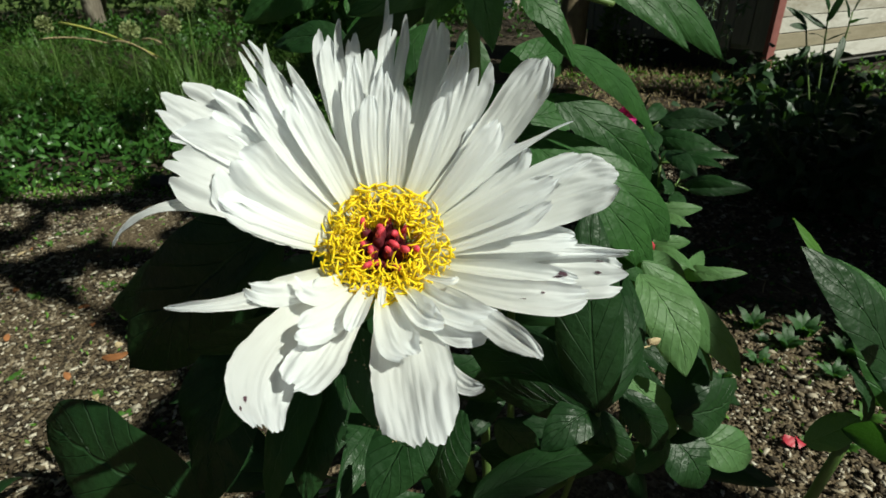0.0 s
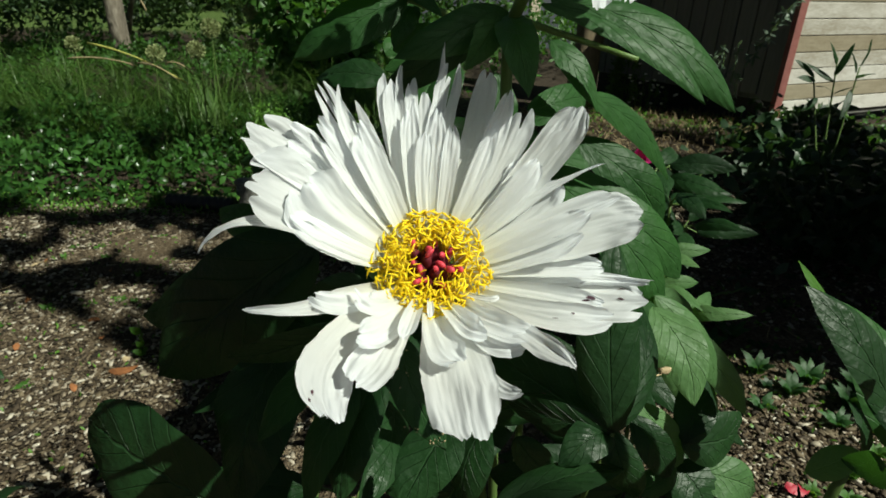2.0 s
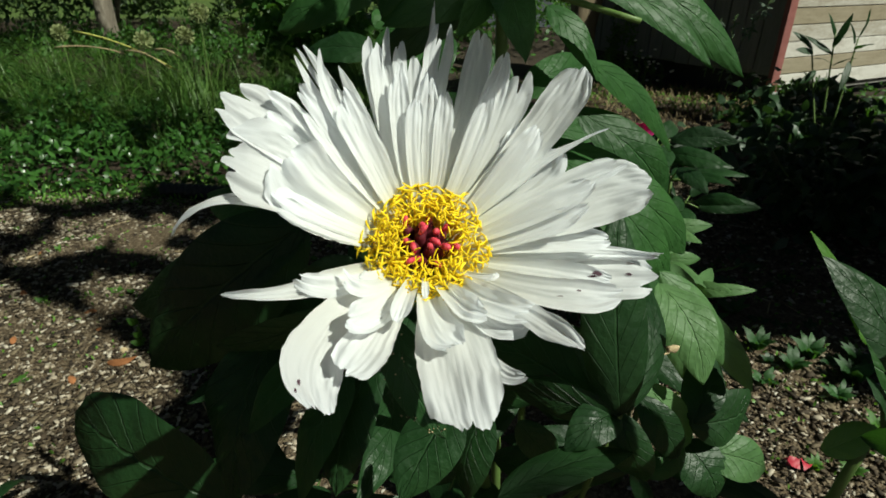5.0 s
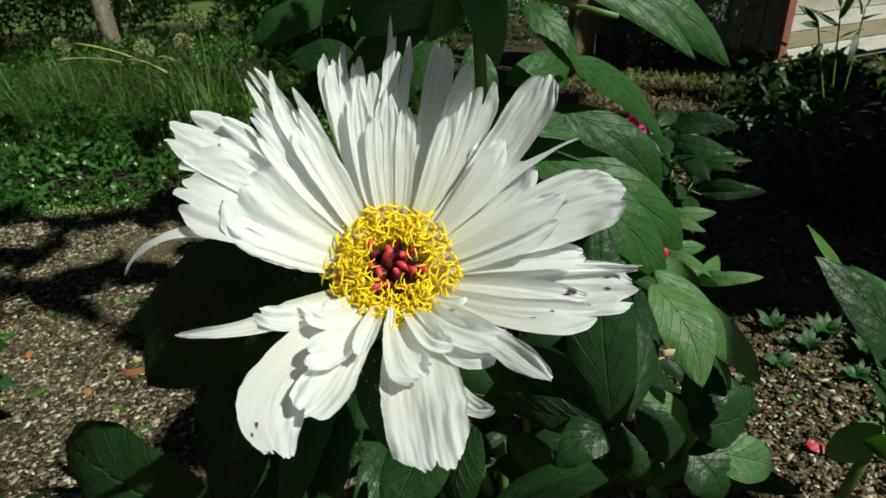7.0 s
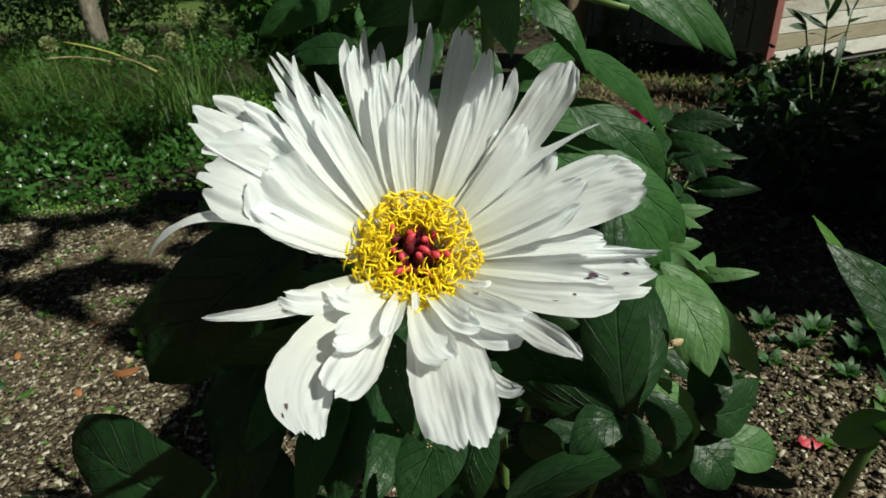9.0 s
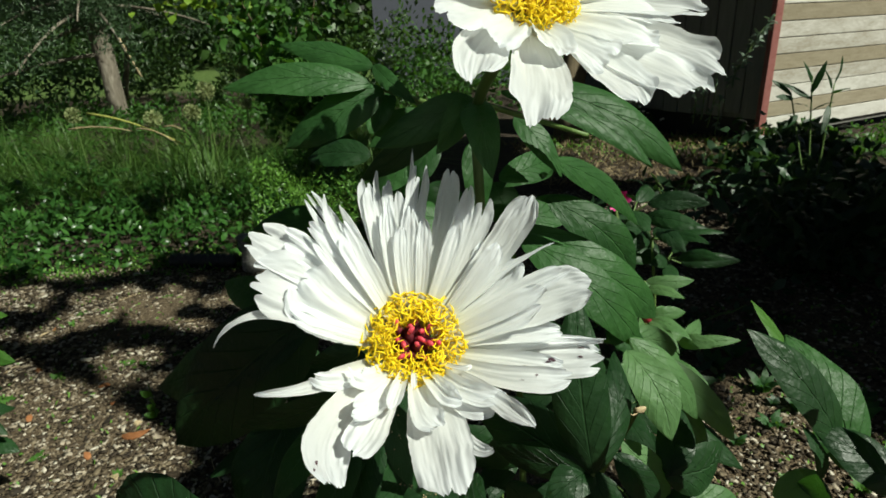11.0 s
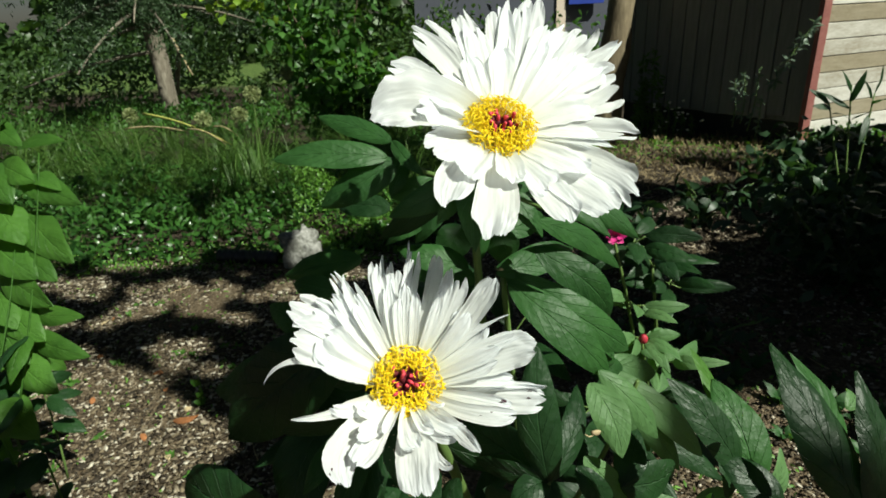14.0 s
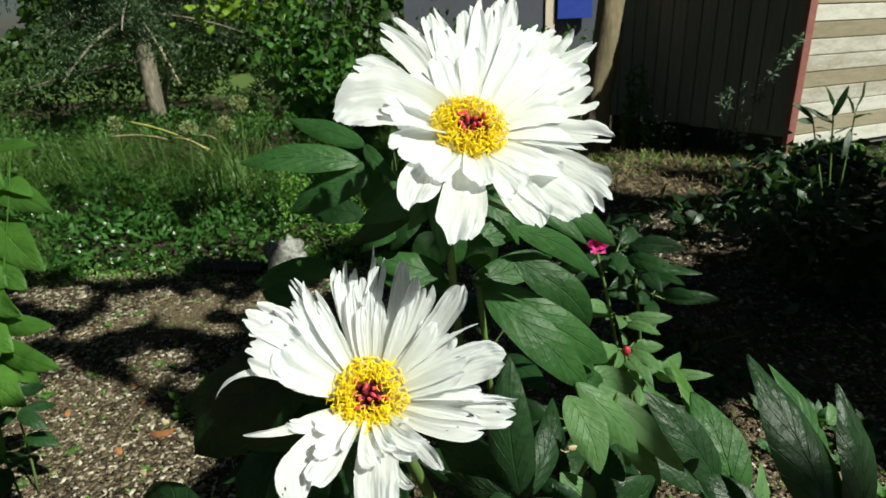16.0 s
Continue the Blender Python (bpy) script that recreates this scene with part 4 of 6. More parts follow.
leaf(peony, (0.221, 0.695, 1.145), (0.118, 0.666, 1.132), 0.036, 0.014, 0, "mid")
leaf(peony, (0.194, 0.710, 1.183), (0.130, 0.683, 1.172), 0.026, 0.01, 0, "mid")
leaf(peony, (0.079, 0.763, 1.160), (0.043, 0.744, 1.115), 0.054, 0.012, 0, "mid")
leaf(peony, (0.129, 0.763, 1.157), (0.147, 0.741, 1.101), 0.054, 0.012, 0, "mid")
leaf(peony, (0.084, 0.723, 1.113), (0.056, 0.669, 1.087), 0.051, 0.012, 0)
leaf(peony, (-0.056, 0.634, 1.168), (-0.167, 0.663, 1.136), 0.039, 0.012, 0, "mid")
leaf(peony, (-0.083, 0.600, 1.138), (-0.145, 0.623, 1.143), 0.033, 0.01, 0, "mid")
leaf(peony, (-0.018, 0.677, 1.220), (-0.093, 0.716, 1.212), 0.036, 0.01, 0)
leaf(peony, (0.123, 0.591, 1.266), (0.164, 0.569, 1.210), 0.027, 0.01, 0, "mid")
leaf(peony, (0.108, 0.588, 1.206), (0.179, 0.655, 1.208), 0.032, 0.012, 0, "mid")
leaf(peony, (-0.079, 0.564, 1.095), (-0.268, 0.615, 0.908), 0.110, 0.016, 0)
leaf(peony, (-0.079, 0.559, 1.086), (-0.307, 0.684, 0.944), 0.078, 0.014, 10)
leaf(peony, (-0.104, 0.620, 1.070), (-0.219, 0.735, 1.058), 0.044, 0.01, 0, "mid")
leaf(peony, (-0.096, 0.471, 1.042), (-0.122, 0.401, 0.943), 0.083, 0.012, 30)
leaf(peony, (-0.132, 0.416, 0.926), (-0.252, 0.462, 0.985), 0.087, 0.012, -25, "blunt")
leaf(peony, (-0.044, 0.400, 1.087), (-0.090, 0.362, 1.048), 0.031, 0.008, 35, "mid")
leaf(peony, (-0.029, 0.374, 1.082), (-0.057, 0.328, 1.029), 0.033, 0.008, 40, "mid")
leaf(peony, (-0.012, 0.377, 1.091), (-0.038, 0.335, 1.024), 0.036, 0.008, 40)
leaf(peony, (-0.039, 0.425, 1.092), (-0.134, 0.454, 1.047), 0.025, 0.008, -40)
leaf(peony, (-0.001, 0.347, 1.133), (0.022, 0.303, 1.095), 0.024, 0.006, 30, "dusty")
leaf(peony, (0.036, 0.378, 1.054), (-0.002, 0.338, 1.014), 0.040, 0.008, 40)
leaf(peony, (0.054, 0.374, 1.048), (0.039, 0.349, 0.998), 0.032, 0.008, 50)
leaf(peony, (0.084, 0.414, 0.999), (0.113, 0.414, 0.958), 0.027, 0.008, 30)
leaf(peony, (-0.029, 0.456, 1.111), (-0.070, 0.454, 1.101), 0.021, 0.008, -30)
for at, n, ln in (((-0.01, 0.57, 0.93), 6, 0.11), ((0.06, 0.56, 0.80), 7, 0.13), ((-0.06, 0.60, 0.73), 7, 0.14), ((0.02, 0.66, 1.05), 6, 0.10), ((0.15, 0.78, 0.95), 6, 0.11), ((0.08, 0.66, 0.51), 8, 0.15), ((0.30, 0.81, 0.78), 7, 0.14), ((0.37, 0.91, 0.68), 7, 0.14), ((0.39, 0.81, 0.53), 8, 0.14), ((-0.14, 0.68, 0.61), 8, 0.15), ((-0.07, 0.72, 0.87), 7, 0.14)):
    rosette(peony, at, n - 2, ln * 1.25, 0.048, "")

side_peony = thing("peony_shoot", (0.36, 0.50, 0.0), "leafy peony shoot with folded dark green leaves", "plant")
stem(side_peony, swing((0.36, 0.50, -0.02), (0.300, 0.36, 1.01), 10, (0.03, 0.03, 0)), 0.007, 0.0035)
stem(side_peony, swing((0.38, 0.48, -0.02), (0.300, 0.22, 1.13), 10, (0.05, 0.03, 0)), 0.007, 0.0035)
# The "bright" leaves of this shoot carry their backlit glow in the colour.
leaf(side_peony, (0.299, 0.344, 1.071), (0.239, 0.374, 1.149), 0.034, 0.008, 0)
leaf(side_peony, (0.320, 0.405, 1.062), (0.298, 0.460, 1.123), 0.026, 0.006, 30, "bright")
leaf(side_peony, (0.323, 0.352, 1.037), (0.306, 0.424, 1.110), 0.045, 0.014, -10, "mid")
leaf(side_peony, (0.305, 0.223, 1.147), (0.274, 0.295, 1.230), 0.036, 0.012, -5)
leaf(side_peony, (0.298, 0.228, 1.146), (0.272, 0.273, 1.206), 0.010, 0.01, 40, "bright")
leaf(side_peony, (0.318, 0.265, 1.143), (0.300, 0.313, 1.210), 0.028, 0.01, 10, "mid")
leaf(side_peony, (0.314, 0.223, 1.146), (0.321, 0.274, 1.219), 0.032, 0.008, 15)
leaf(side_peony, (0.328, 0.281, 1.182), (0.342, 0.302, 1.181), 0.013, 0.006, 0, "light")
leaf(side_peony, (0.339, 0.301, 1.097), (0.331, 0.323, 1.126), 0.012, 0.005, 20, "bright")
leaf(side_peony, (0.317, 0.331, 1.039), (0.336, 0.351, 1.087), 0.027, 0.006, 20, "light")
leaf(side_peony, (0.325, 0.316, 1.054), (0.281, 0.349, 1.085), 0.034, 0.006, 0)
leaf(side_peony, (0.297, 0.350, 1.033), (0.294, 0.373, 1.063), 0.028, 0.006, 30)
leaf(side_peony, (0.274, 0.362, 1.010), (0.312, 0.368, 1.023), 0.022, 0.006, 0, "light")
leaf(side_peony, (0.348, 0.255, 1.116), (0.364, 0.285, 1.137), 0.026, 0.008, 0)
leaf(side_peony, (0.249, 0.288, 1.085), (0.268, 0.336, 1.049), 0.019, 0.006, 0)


back_peony = thing("peony_plant", (0.55, 1.20, 0.0), "pale green peony plant with a red bud and magenta blooms", "flowering plant")
stem(back_peony, swing((0.55, 1.20, -0.02), (0.429, 0.940, 0.840), 8, (0.04, 0.02, 0)), 0.007, 0.003)
stem(back_peony, swing((0.56, 1.21, -0.02), (0.473, 1.033, 0.954), 8, (0.04, 0.02, 0)), 0.007, 0.003)
stem(back_peony, swing((0.57, 1.21, -0.02), (0.357, 0.935, 1.066), 8, (0.05, 0.05, 0)), 0.006, 0.003)
stem(back_peony, swing((0.57, 1.21, -0.02), (0.577, 1.076, 0.490), 6, (0.02, 0.02, 0)), 0.006, 0.003)
# Light rosettes have sunlight in their colour, the plain ones are darkened for shade.
for at, n, ln, wd, kind in (((0.429, 0.945, 0.838), 9, 0.085, 0.027, "light"), ((0.476, 0.926, 0.794), 6, 0.10, 0.028, "light"), ((0.427, 0.985, 0.891), 7, 0.10, 0.028, "light"), ((0.44, 0.93, 0.78), 7, 0.09, 0.027, "light"), ((0.473, 1.033, 0.954), 8, 0.10, 0.033, ""), ((0.416, 0.994, 1.022), 7, 0.10, 0.034, ""), ((0.521, 1.056, 0.902), 7, 0.10, 0.031, ""), ((0.465, 0.951, 0.696), 7, 0.11, 0.031, "")):
    rosette(back_peony, at, n, ln, wd, kind)
part("bud", mesh_of("bud", *tube([(0.429, 0.932, 0.838), (0.428, 0.928, 0.845), (0.427, 0.924, 0.853), (0.426, 0.922, 0.860)], [0.003, 0.009, 0.008, 0.002], 9)), BUD_RED, back_peony, "small round red bud")
for c, size in ((Vector((0.357, 0.935, 1.066)), 0.026), (Vector((0.577, 1.076, 0.497)), 0.045)):
    for k in range(12):
        a = 6.283 * k / 12 + rng.uniform(-0.2, 0.2)
        v, f = blades([c], [(math.cos(a), -0.4 + rng.normal(0, 0.3), math.sin(a) + 0.2)], [(0, -1, 0.4)], [size * rng.uniform(0.7, 1.1)], [size * 0.75], 0.4, -0.2)
        part("magenta_petal", mesh_of("magenta_petal", v, f), MAGENTA, back_peony)

# ---- shed with its corner trim ----
def box(corner, ux, uy, uz, jitter=0.0):
    c, x, y, z = (Vector(q) for q in (corner, ux, uy, uz))
    v = [c + x * i + y * j + z * k + Vector(rng.normal(0, jitter, 3)) for k in (0, 1) for j in (0, 1) for i in (0, 1)]
    f = [(0, 2, 3, 1), (4, 5, 7, 6), (0, 1, 5, 4), (1, 3, 7, 5), (3, 2, 6, 7), (2, 0, 4, 6)]
    bm = bmesh.new()
    bv = [bm.verts.new(q) for q in v]
    for q in f:
        bm.faces.new([bv[i] for i in q])
    bmesh.ops.recalc_face_normals(bm, faces=bm.faces)
    bmesh.ops.bevel(bm, geom=bm.edges[:], offset=0.004, segments=1, affect="EDGES")
    return bm


CORNER = Vector((3.66, 5.68, 0.0))
LEFT = Vector((-0.50, 0.866, 0)).normalized()
RIGHT = Vector((0.93, 0.36, 0)).normalized()
shed = thing("shed", CORNER, "old wooden shed, shaded grey side and peeling white front", "shed")
for k in range(13):
    w = 0.185
    p = CORNER + LEFT * (0.06 + k * w) + Vector((0, 0, 0.30 + rng.normal(0, 0.012)))
    part("side_board", box(p, LEFT * (w - 0.012), LEFT.cross(Vector((0, 0, 1))) * (0.022 + 0.006 * (k % 2)), (0, 0, 2.5), 0.001), GREY_BOARD, shed, "weathered grey vertical board", False)
part("back_lining", box(CORNER + LEFT * 0.06 + Vector((0.05, 0.03, 0.28)), LEFT * 2.4, Vector((0.866, 0.5, 0)) * 0.04, (0, 0, 2.5)), GREY_BOARD, shed, "", False)
# A solid black box stands in for the shade in the gap below the boards.
part("foundation", box(CORNER + LEFT * 0.06 + Vector((0.10, 0.06, -0.1)), LEFT * 2.4, Vector((0.866, 0.5, 0)) * 0.1, (0, 0, 0.42)), BLACK_PIPE, shed, "black box for the shade in the gap under the boards", False)
for k in range(16):
    h = 0.152
    z = 0.16 + k * h
    nrm = Vector((RIGHT.y, -RIGHT.x, 0))
    part("siding_board", box(CORNER + RIGHT * 0.05 + Vector((0, 0, z)) - nrm * 0.03, RIGHT * 3.4, nrm * (0.028 + 0.004 * (k % 2)), (0, 0, h - 0.008), 0.001), OLD_BOARD if k in (1, 4, 7, 9) else WHITE_BOARD, shed, "bare tan board" if k in (1, 4, 7, 9) else "peeling white board", False)
part("siding_lining", box(CORNER + RIGHT * 0.05 + Vector((0, 0.04, 0.1)), RIGHT * 3.4, Vector((0, 0.05, 0)), (0, 0, 2.6)), GREY_BOARD, shed, "", False)
part("corner_trim", box(CORNER + Vector((-0.045, -0.03, -0.02)), (0.075, 0.0, 0), (0, 0.075, 0), (0, 0, 2.8)), RED_TRIM, shed, "faded red corner post", False)

# gaps in the crown through which the low sun reaches the plants and the path
OPEN_WAYS = [((0.032, 0.34, 1.19), 0.106), ((0.03, 0.28, 1.16), 0.10), ((0.015, 0.395, 1.24), 0.11), ((0.085, 0.43, 1.37), 0.16), ((0.22, 0.58, 1.12), 0.14), ((0.31, 0.34, 1.16), 0.09), ((0.26, 0.52, 1.02), 0.12), ((-0.84, 3.36, 0.14), 0.10), ((-0.765, 3.802, 0.369), 0.22), ((-1.396, 4.783, 0.928), 0.14), ((-1.468, 4.642, 0.793), 0.14), ((-1.727, 4.550, 0.783), 0.14), ((-1.918, 4.577, 0.742), 0.22), ((2.15, 6.95, 0.6), 0.3), ((2.3, 7.05, 1.3), 0.3), ((2.333, 5.683, 0.511), 0.3), ((-4.284, 8.470, 0.964), 0.4), ((-3.797, 9.781, 0.949), 0.5), ((-4.38, 9.75, 1.12), 0.07), ((2.066, 5.794, 0.573), 0.25), ((2.786, 4.611, 0.983), 0.35), ((2.657, 4.894, 0.760), 0.25), ((1.064, 1.300, 0.000), 0.15), ((1.093, 1.490, 0.000), 0.10), ((1.348, 1.440, 0.000), 0.08), ((-0.921, 1.673, 0.000), 0.12), ((-1.300, 2.002, 0.000), 0.06), ((-1.596, 2.805, 0.000), 0.05), ((-0.930, 1.478, 0.000), 0.10), ((2.450, 3.369, 0.818), 0.32), ((1.15, 3.1, 0.3), 0.12), ((1.85, 3.75, 0.3), 0.12), ((2.719, 6.557, 0.000), 0.22), ((2.329, 5.802, 0.000), 0.12), ((2.233, 5.026, 0.000), 0.07), ((0.955, 1.503, 0.000), 0.10), ((0.979, 1.326, 0.000), 0.08),
             ((-1.23, 1.61, 0.0), 0.11), ((-0.96, 1.73, 0.0), 0.14), ((-1.74, 2.87, 0.0), 0.09), ((-1.41, 2.91, 0.0), 0.08), ((0.92, 1.4, 0.0), 0.2),
             ((-0.85, 1.4, 0.9), 0.35), ((2.6, 6.3, 0.1), 0.3), ((2.0, 4.2, 0.0), 0.16), ((2.4, 5.0, 0.0), 0.2), ((1.6, 3.4, 0.0), 0.10), ((1.9, 5.4, 0.0), 0.2), ((-1.5, 4.2, 0.2), 0.2), ((-0.85, 3.9, 0.35), 0.3), ((-2.2, 5.2, 0.4), 0.35), ((-1.4, 4.9, 0.8), 0.5), ((-0.6, 6.2, 1.6), 0.6)]
OPEN_WAYS += [((1.28, 1.51, 0.0), 0.16), ((1.30, 1.31, 0.0), 0.2), ((1.03, 1.42, 0.0), 0.15), ((1.28, 1.76, 0.0), 0.1), ((1.47, 1.75, 0.0), 0.07), ((-0.09, 0.62, 1.30), 0.12), ((0.0, 0.60, 1.29), 0.12), ((0.20, 0.58, 1.12), 0.14), ((-0.95, 1.30, 0.95), 0.34), ((0.42, 0.95, 0.85), 0.20), ((0.40, 0.80, 0.75), 0.15), ((2.42, 7.18, 0.56), 0.35), ((2.73, 6.85, 0.26), 0.3), ((3.27, 6.10, 0.79), 0.12), ((3.76, 6.33, 1.08), 0.12), ((3.08, 5.87, 0.49), 0.12), ((2.20, 7.57, 1.01), 0.3), ((-4.36, 9.75, 0.55), 0.07), ((-4.40, 9.75, 0.95), 0.08), ((-4.42, 9.75, 1.3), 0.06), ((-1.49, 1.72, 0.0), 0.16), ((-1.22, 1.61, 0.0), 0.15), ((-1.08, 1.72, 0.0), 0.12), ((-1.07, 1.91, 0.0), 0.08), ((-1.74, 2.83, 0.0), 0.1), ((-1.35, 2.82, 0.0), 0.1), ((-1.82, 2.68, 0.0), 0.06), ((-1.04, 2.21, 0.0), 0.07), ((-1.33, 2.33, 0.0), 0.04), ((-1.27, 3.06, 0.0), 0.08), ((-1.50, 1.92, 0.0), 0.07), ((1.05, 1.45, 0.0), 0.1), ((0.81, 1.42, 0.0), 0.15), ((2.39, 6.55, 0.0), 0.2), ((2.89, 5.95, 0.0), 0.15), ((2.85, 5.00, 0.0), 0.1), ((2.97, 6.71, 0.0), 0.2), ((1.50, 3.56, 0.0), 0.05)]
for k in range(46):
    OPEN_WAYS.append(((rng.uniform(-2.6, -0.45), 1.25 + 2.1 * rng.uniform(0, 1) ** 0.8, 0.0), rng.uniform(0.025, 0.085)))
for k in range(46):
    OPEN_WAYS.append(((rng.uniform(-4.8, 0.2), rng.uniform(3.6, 8.0), 0.3), rng.uniform(0.08, 0.26)))


OPEN_WAYS += [((0.14, 0.385, 1.09), 0.06), ((0.205, 0.435, 1.00), 0.05), ((0.28, 0.46, 0.93), 0.06), ((-1.6, 3.1, 0.0), 0.15), ((-0.9, 3.0, 0.0), 0.11), ((-2.2, 3.2, 0.0), 0.16), ((-0.55, 3.2, 0.0), 0.10), ((-1.9, 3.7, 0.2), 0.34), ((-1.2, 3.9, 0.25), 0.30), ((-2.6, 3.9, 0.2), 0.34), ((-0.5, 4.1, 0.25), 0.26), ((-3.2, 4.3, 0.25), 0.3), ((1.22, 1.40, 0.0), 0.26), ((1.40, 1.30, 0.0), 0.2), ((1.05, 1.22, 0.0), 0.2)]
OPEN_WAYS = [(c, r * 0.8 if c[2] == 0.0 and c[0] < 0 else r) for c, r in OPEN_WAYS]


def open_to_sun(s, more=0.0):
    """Which of the points leave the gaps towards the sun free."""
    keep, sun = np.ones(len(s), bool), np.array(SUN)
    for c, r in OPEN_WAYS:
        q = s - np.array(c)
        q = q - (q @ sun)[:, None] * sun
        keep &= (q * q).sum(1) > (r + more) ** 2
    return keep


# ---- trees ----
def bark_trunk(name, pts, radii, mat, parent, label):
    v, f = tube(pts, radii, 18)
    v = [q + (q - Vector(pts[min(i // 18, len(pts) - 1)])) * 0.22 * noise.noise(q * 6) for i, q in enumerate(v)]
    return part(name, mesh_of(name, v, f), mat, parent, label)


def crown(parent, centres, radius, count, size, mat, aspect=0.55, name="crown", gaps=False):
    """Leaves in loose clumps round the given centres."""
    c = np.asarray(centres, float)
    pick = rng.integers(0, len(c), count)
    off = rng.normal(0, 1, (count, 3)) * np.asarray(radius)
    s = c[pick] + off
    s[:, 2] = np.maximum(s[:, 2], 0.02)
    if gaps:
        s = s[open_to_sun(s)]
        count = len(s)
    d = rand_dirs(count, -0.25)
    n = rand_dirs(count, 1.2)
    ln = size * rng.uniform(0.65, 1.25, count)
    v, f = blades(s, d, n, ln, ln * aspect, 0.15, 0.12)
    return tagged(part(name, fast_mesh(name, v, f), mat, parent, smooth=False), kind="stuff")


spruce = thing("spruce_tree", (-4.45, 9.9, 0.0), "old conifer with patchy grey bark and drooping dark boughs", "tree")
bark_trunk("trunk", swing((-4.45, 9.9, -0.1), (-4.75, 9.7, 6.0), 14, (0.05, 0, 0)), taper(0.145, 0.10, 15), BARK, spruce, "patchy grey bark trunk")
tips = []
for k in range(44):
    a, h = rng.uniform(0, 6.28), rng.uniform(1.75, 3.6)
    ln = rng.uniform(1.4, 3.6) if math.cos(a) > -0.5 else rng.uniform(0.7, 1.2)
    b0 = Vector((-4.5, 9.85, h))
    e = b0 + Vector((math.cos(a) * ln, math.sin(a) * ln, -0.22 * ln))
    pts = swing(b0, e, 8, (0, 0, 0.12))
    stem(spruce, pts, 0.03, 0.008, "bough", BARK)
    tips += [tuple(q) for q in pts[1:]]
crown(spruce, tips, (0.15, 0.15, 0.13), 70000, 0.085, NEEDLE, 0.20, gaps=True)
for a, b in (((-4.5, 9.8, 1.15), (-6.2, 9.0, 0.75)), ((-4.6, 9.8, 1.55), (-5.4, 9.2, 1.1))):
    stem(spruce, swing(a, b, 6, (0, 0, 0.06)), 0.03, 0.012, "dead_limb", BARK)

second = thing("tree", (2.15, 7.0, 0.0), "leaning tree with pale yellowish bark beside the shed", "tree")
bark_trunk("trunk", swing((2.02, 6.95, -0.1), (2.62, 7.3, 5.0), 14, (-0.05, 0, 0)), taper(0.17, 0.12, 15), PALE_BARK, second, "pale sunlit bark")
crown(second, [(2.5 + rng.normal(0, 1), 7.4 + rng.normal(0, 1), 5.2 + rng.normal(0, 0.5)) for _ in range(20)], 0.35, 2500, 0.11, WOODS)

lilac = thing("shrub", (-0.95, 6.4, 0.0), "tall leafy green shrub with oval leaves", "shrub")
cl = []
for k in range(16):
    e = Vector((-0.95 + rng.normal(0, 0.42), 6.4 + rng.normal(0, 0.3), rng.uniform(0.7, 2.6)))
    pts = swing((-0.95 + rng.normal(0, 0.1), 6.4, 0), e, 6, (0, 0, 0.05), 0.02)
    stem(lilac, pts, 0.012, 0.004, "branch", WOODY)
    cl += [tuple(q) for q in pts[2:]]
crown(lilac, cl, (0.16, 0.16, 0.13), 2600, 0.125, SHRUB, 0.6)

maple = thing("maple_tree", (-5.0, 11.2, 0.0), "young maple with low backlit yellow-green leaves", "tree")
stem(maple, swing((-5.0, 11.2, 0), (-3.0, 8.6, 3.4), 8, (0.1, 0, 0.3)), 0.05, 0.015, "trunk", BARK)
cl = []
far_leaf = Vector((-2.44, 8.19, 1.70))
for k in range(10):
    a = swing((-3.0, 8.5, 2.9), far_leaf + Vector((rng.normal(0, 0.30), rng.normal(0, 0.3), rng.normal(0.02, 0.12))), 6, (0, 0, 0.2))
    stem(maple, a, 0.012, 0.003, "branch", BARK)
    cl += [tuple(q) for q in a[5:]]
crown(maple, cl, (0.12, 0.12, 0.07), 170, 0.15, MAPLE, 0.85)


# leaves that stand in the shade of the boughs
SHADED = [(-0.27, 0.61, 0.92), (-0.25, 0.46, 0.97), (-0.22, 0.47, 0.94), (-0.21, 0.60, 0.98), (-0.29, 0.48, 0.98), (-0.24, 0.60, 1.00), (-0.34, 0.52, 0.92), (0.85, 1.9, 0.4), (1.2, 2.4, 0.3), (0.75, 1.5, 0.6)]


def leaf_roof(parent, cl, spread, n, size):
    s = np.asarray(cl)[rng.integers(0, len(cl), n)] + rng.normal(0, 1, (n, 3)) * spread
    ln, ways = size * rng.uniform(0.65, 1.25, n), rand_dirs(n, -0.25)
    keep = open_to_sun(s, 0.02) & open_to_sun(s + ways * ln[:, None] * 0.5, 0.02) & open_to_sun(s + ways * ln[:, None], -0.01)
    s, ln, ways = s[keep], ln[keep], ways[keep]
    v, f = blades(s, ways, rand_dirs(len(s), 1.2), ln, ln * 0.6, 0.15, 0.12)
    tagged(part("crown", fast_mesh("crown", v, f), WOODS, parent, smooth=False), kind="stuff")


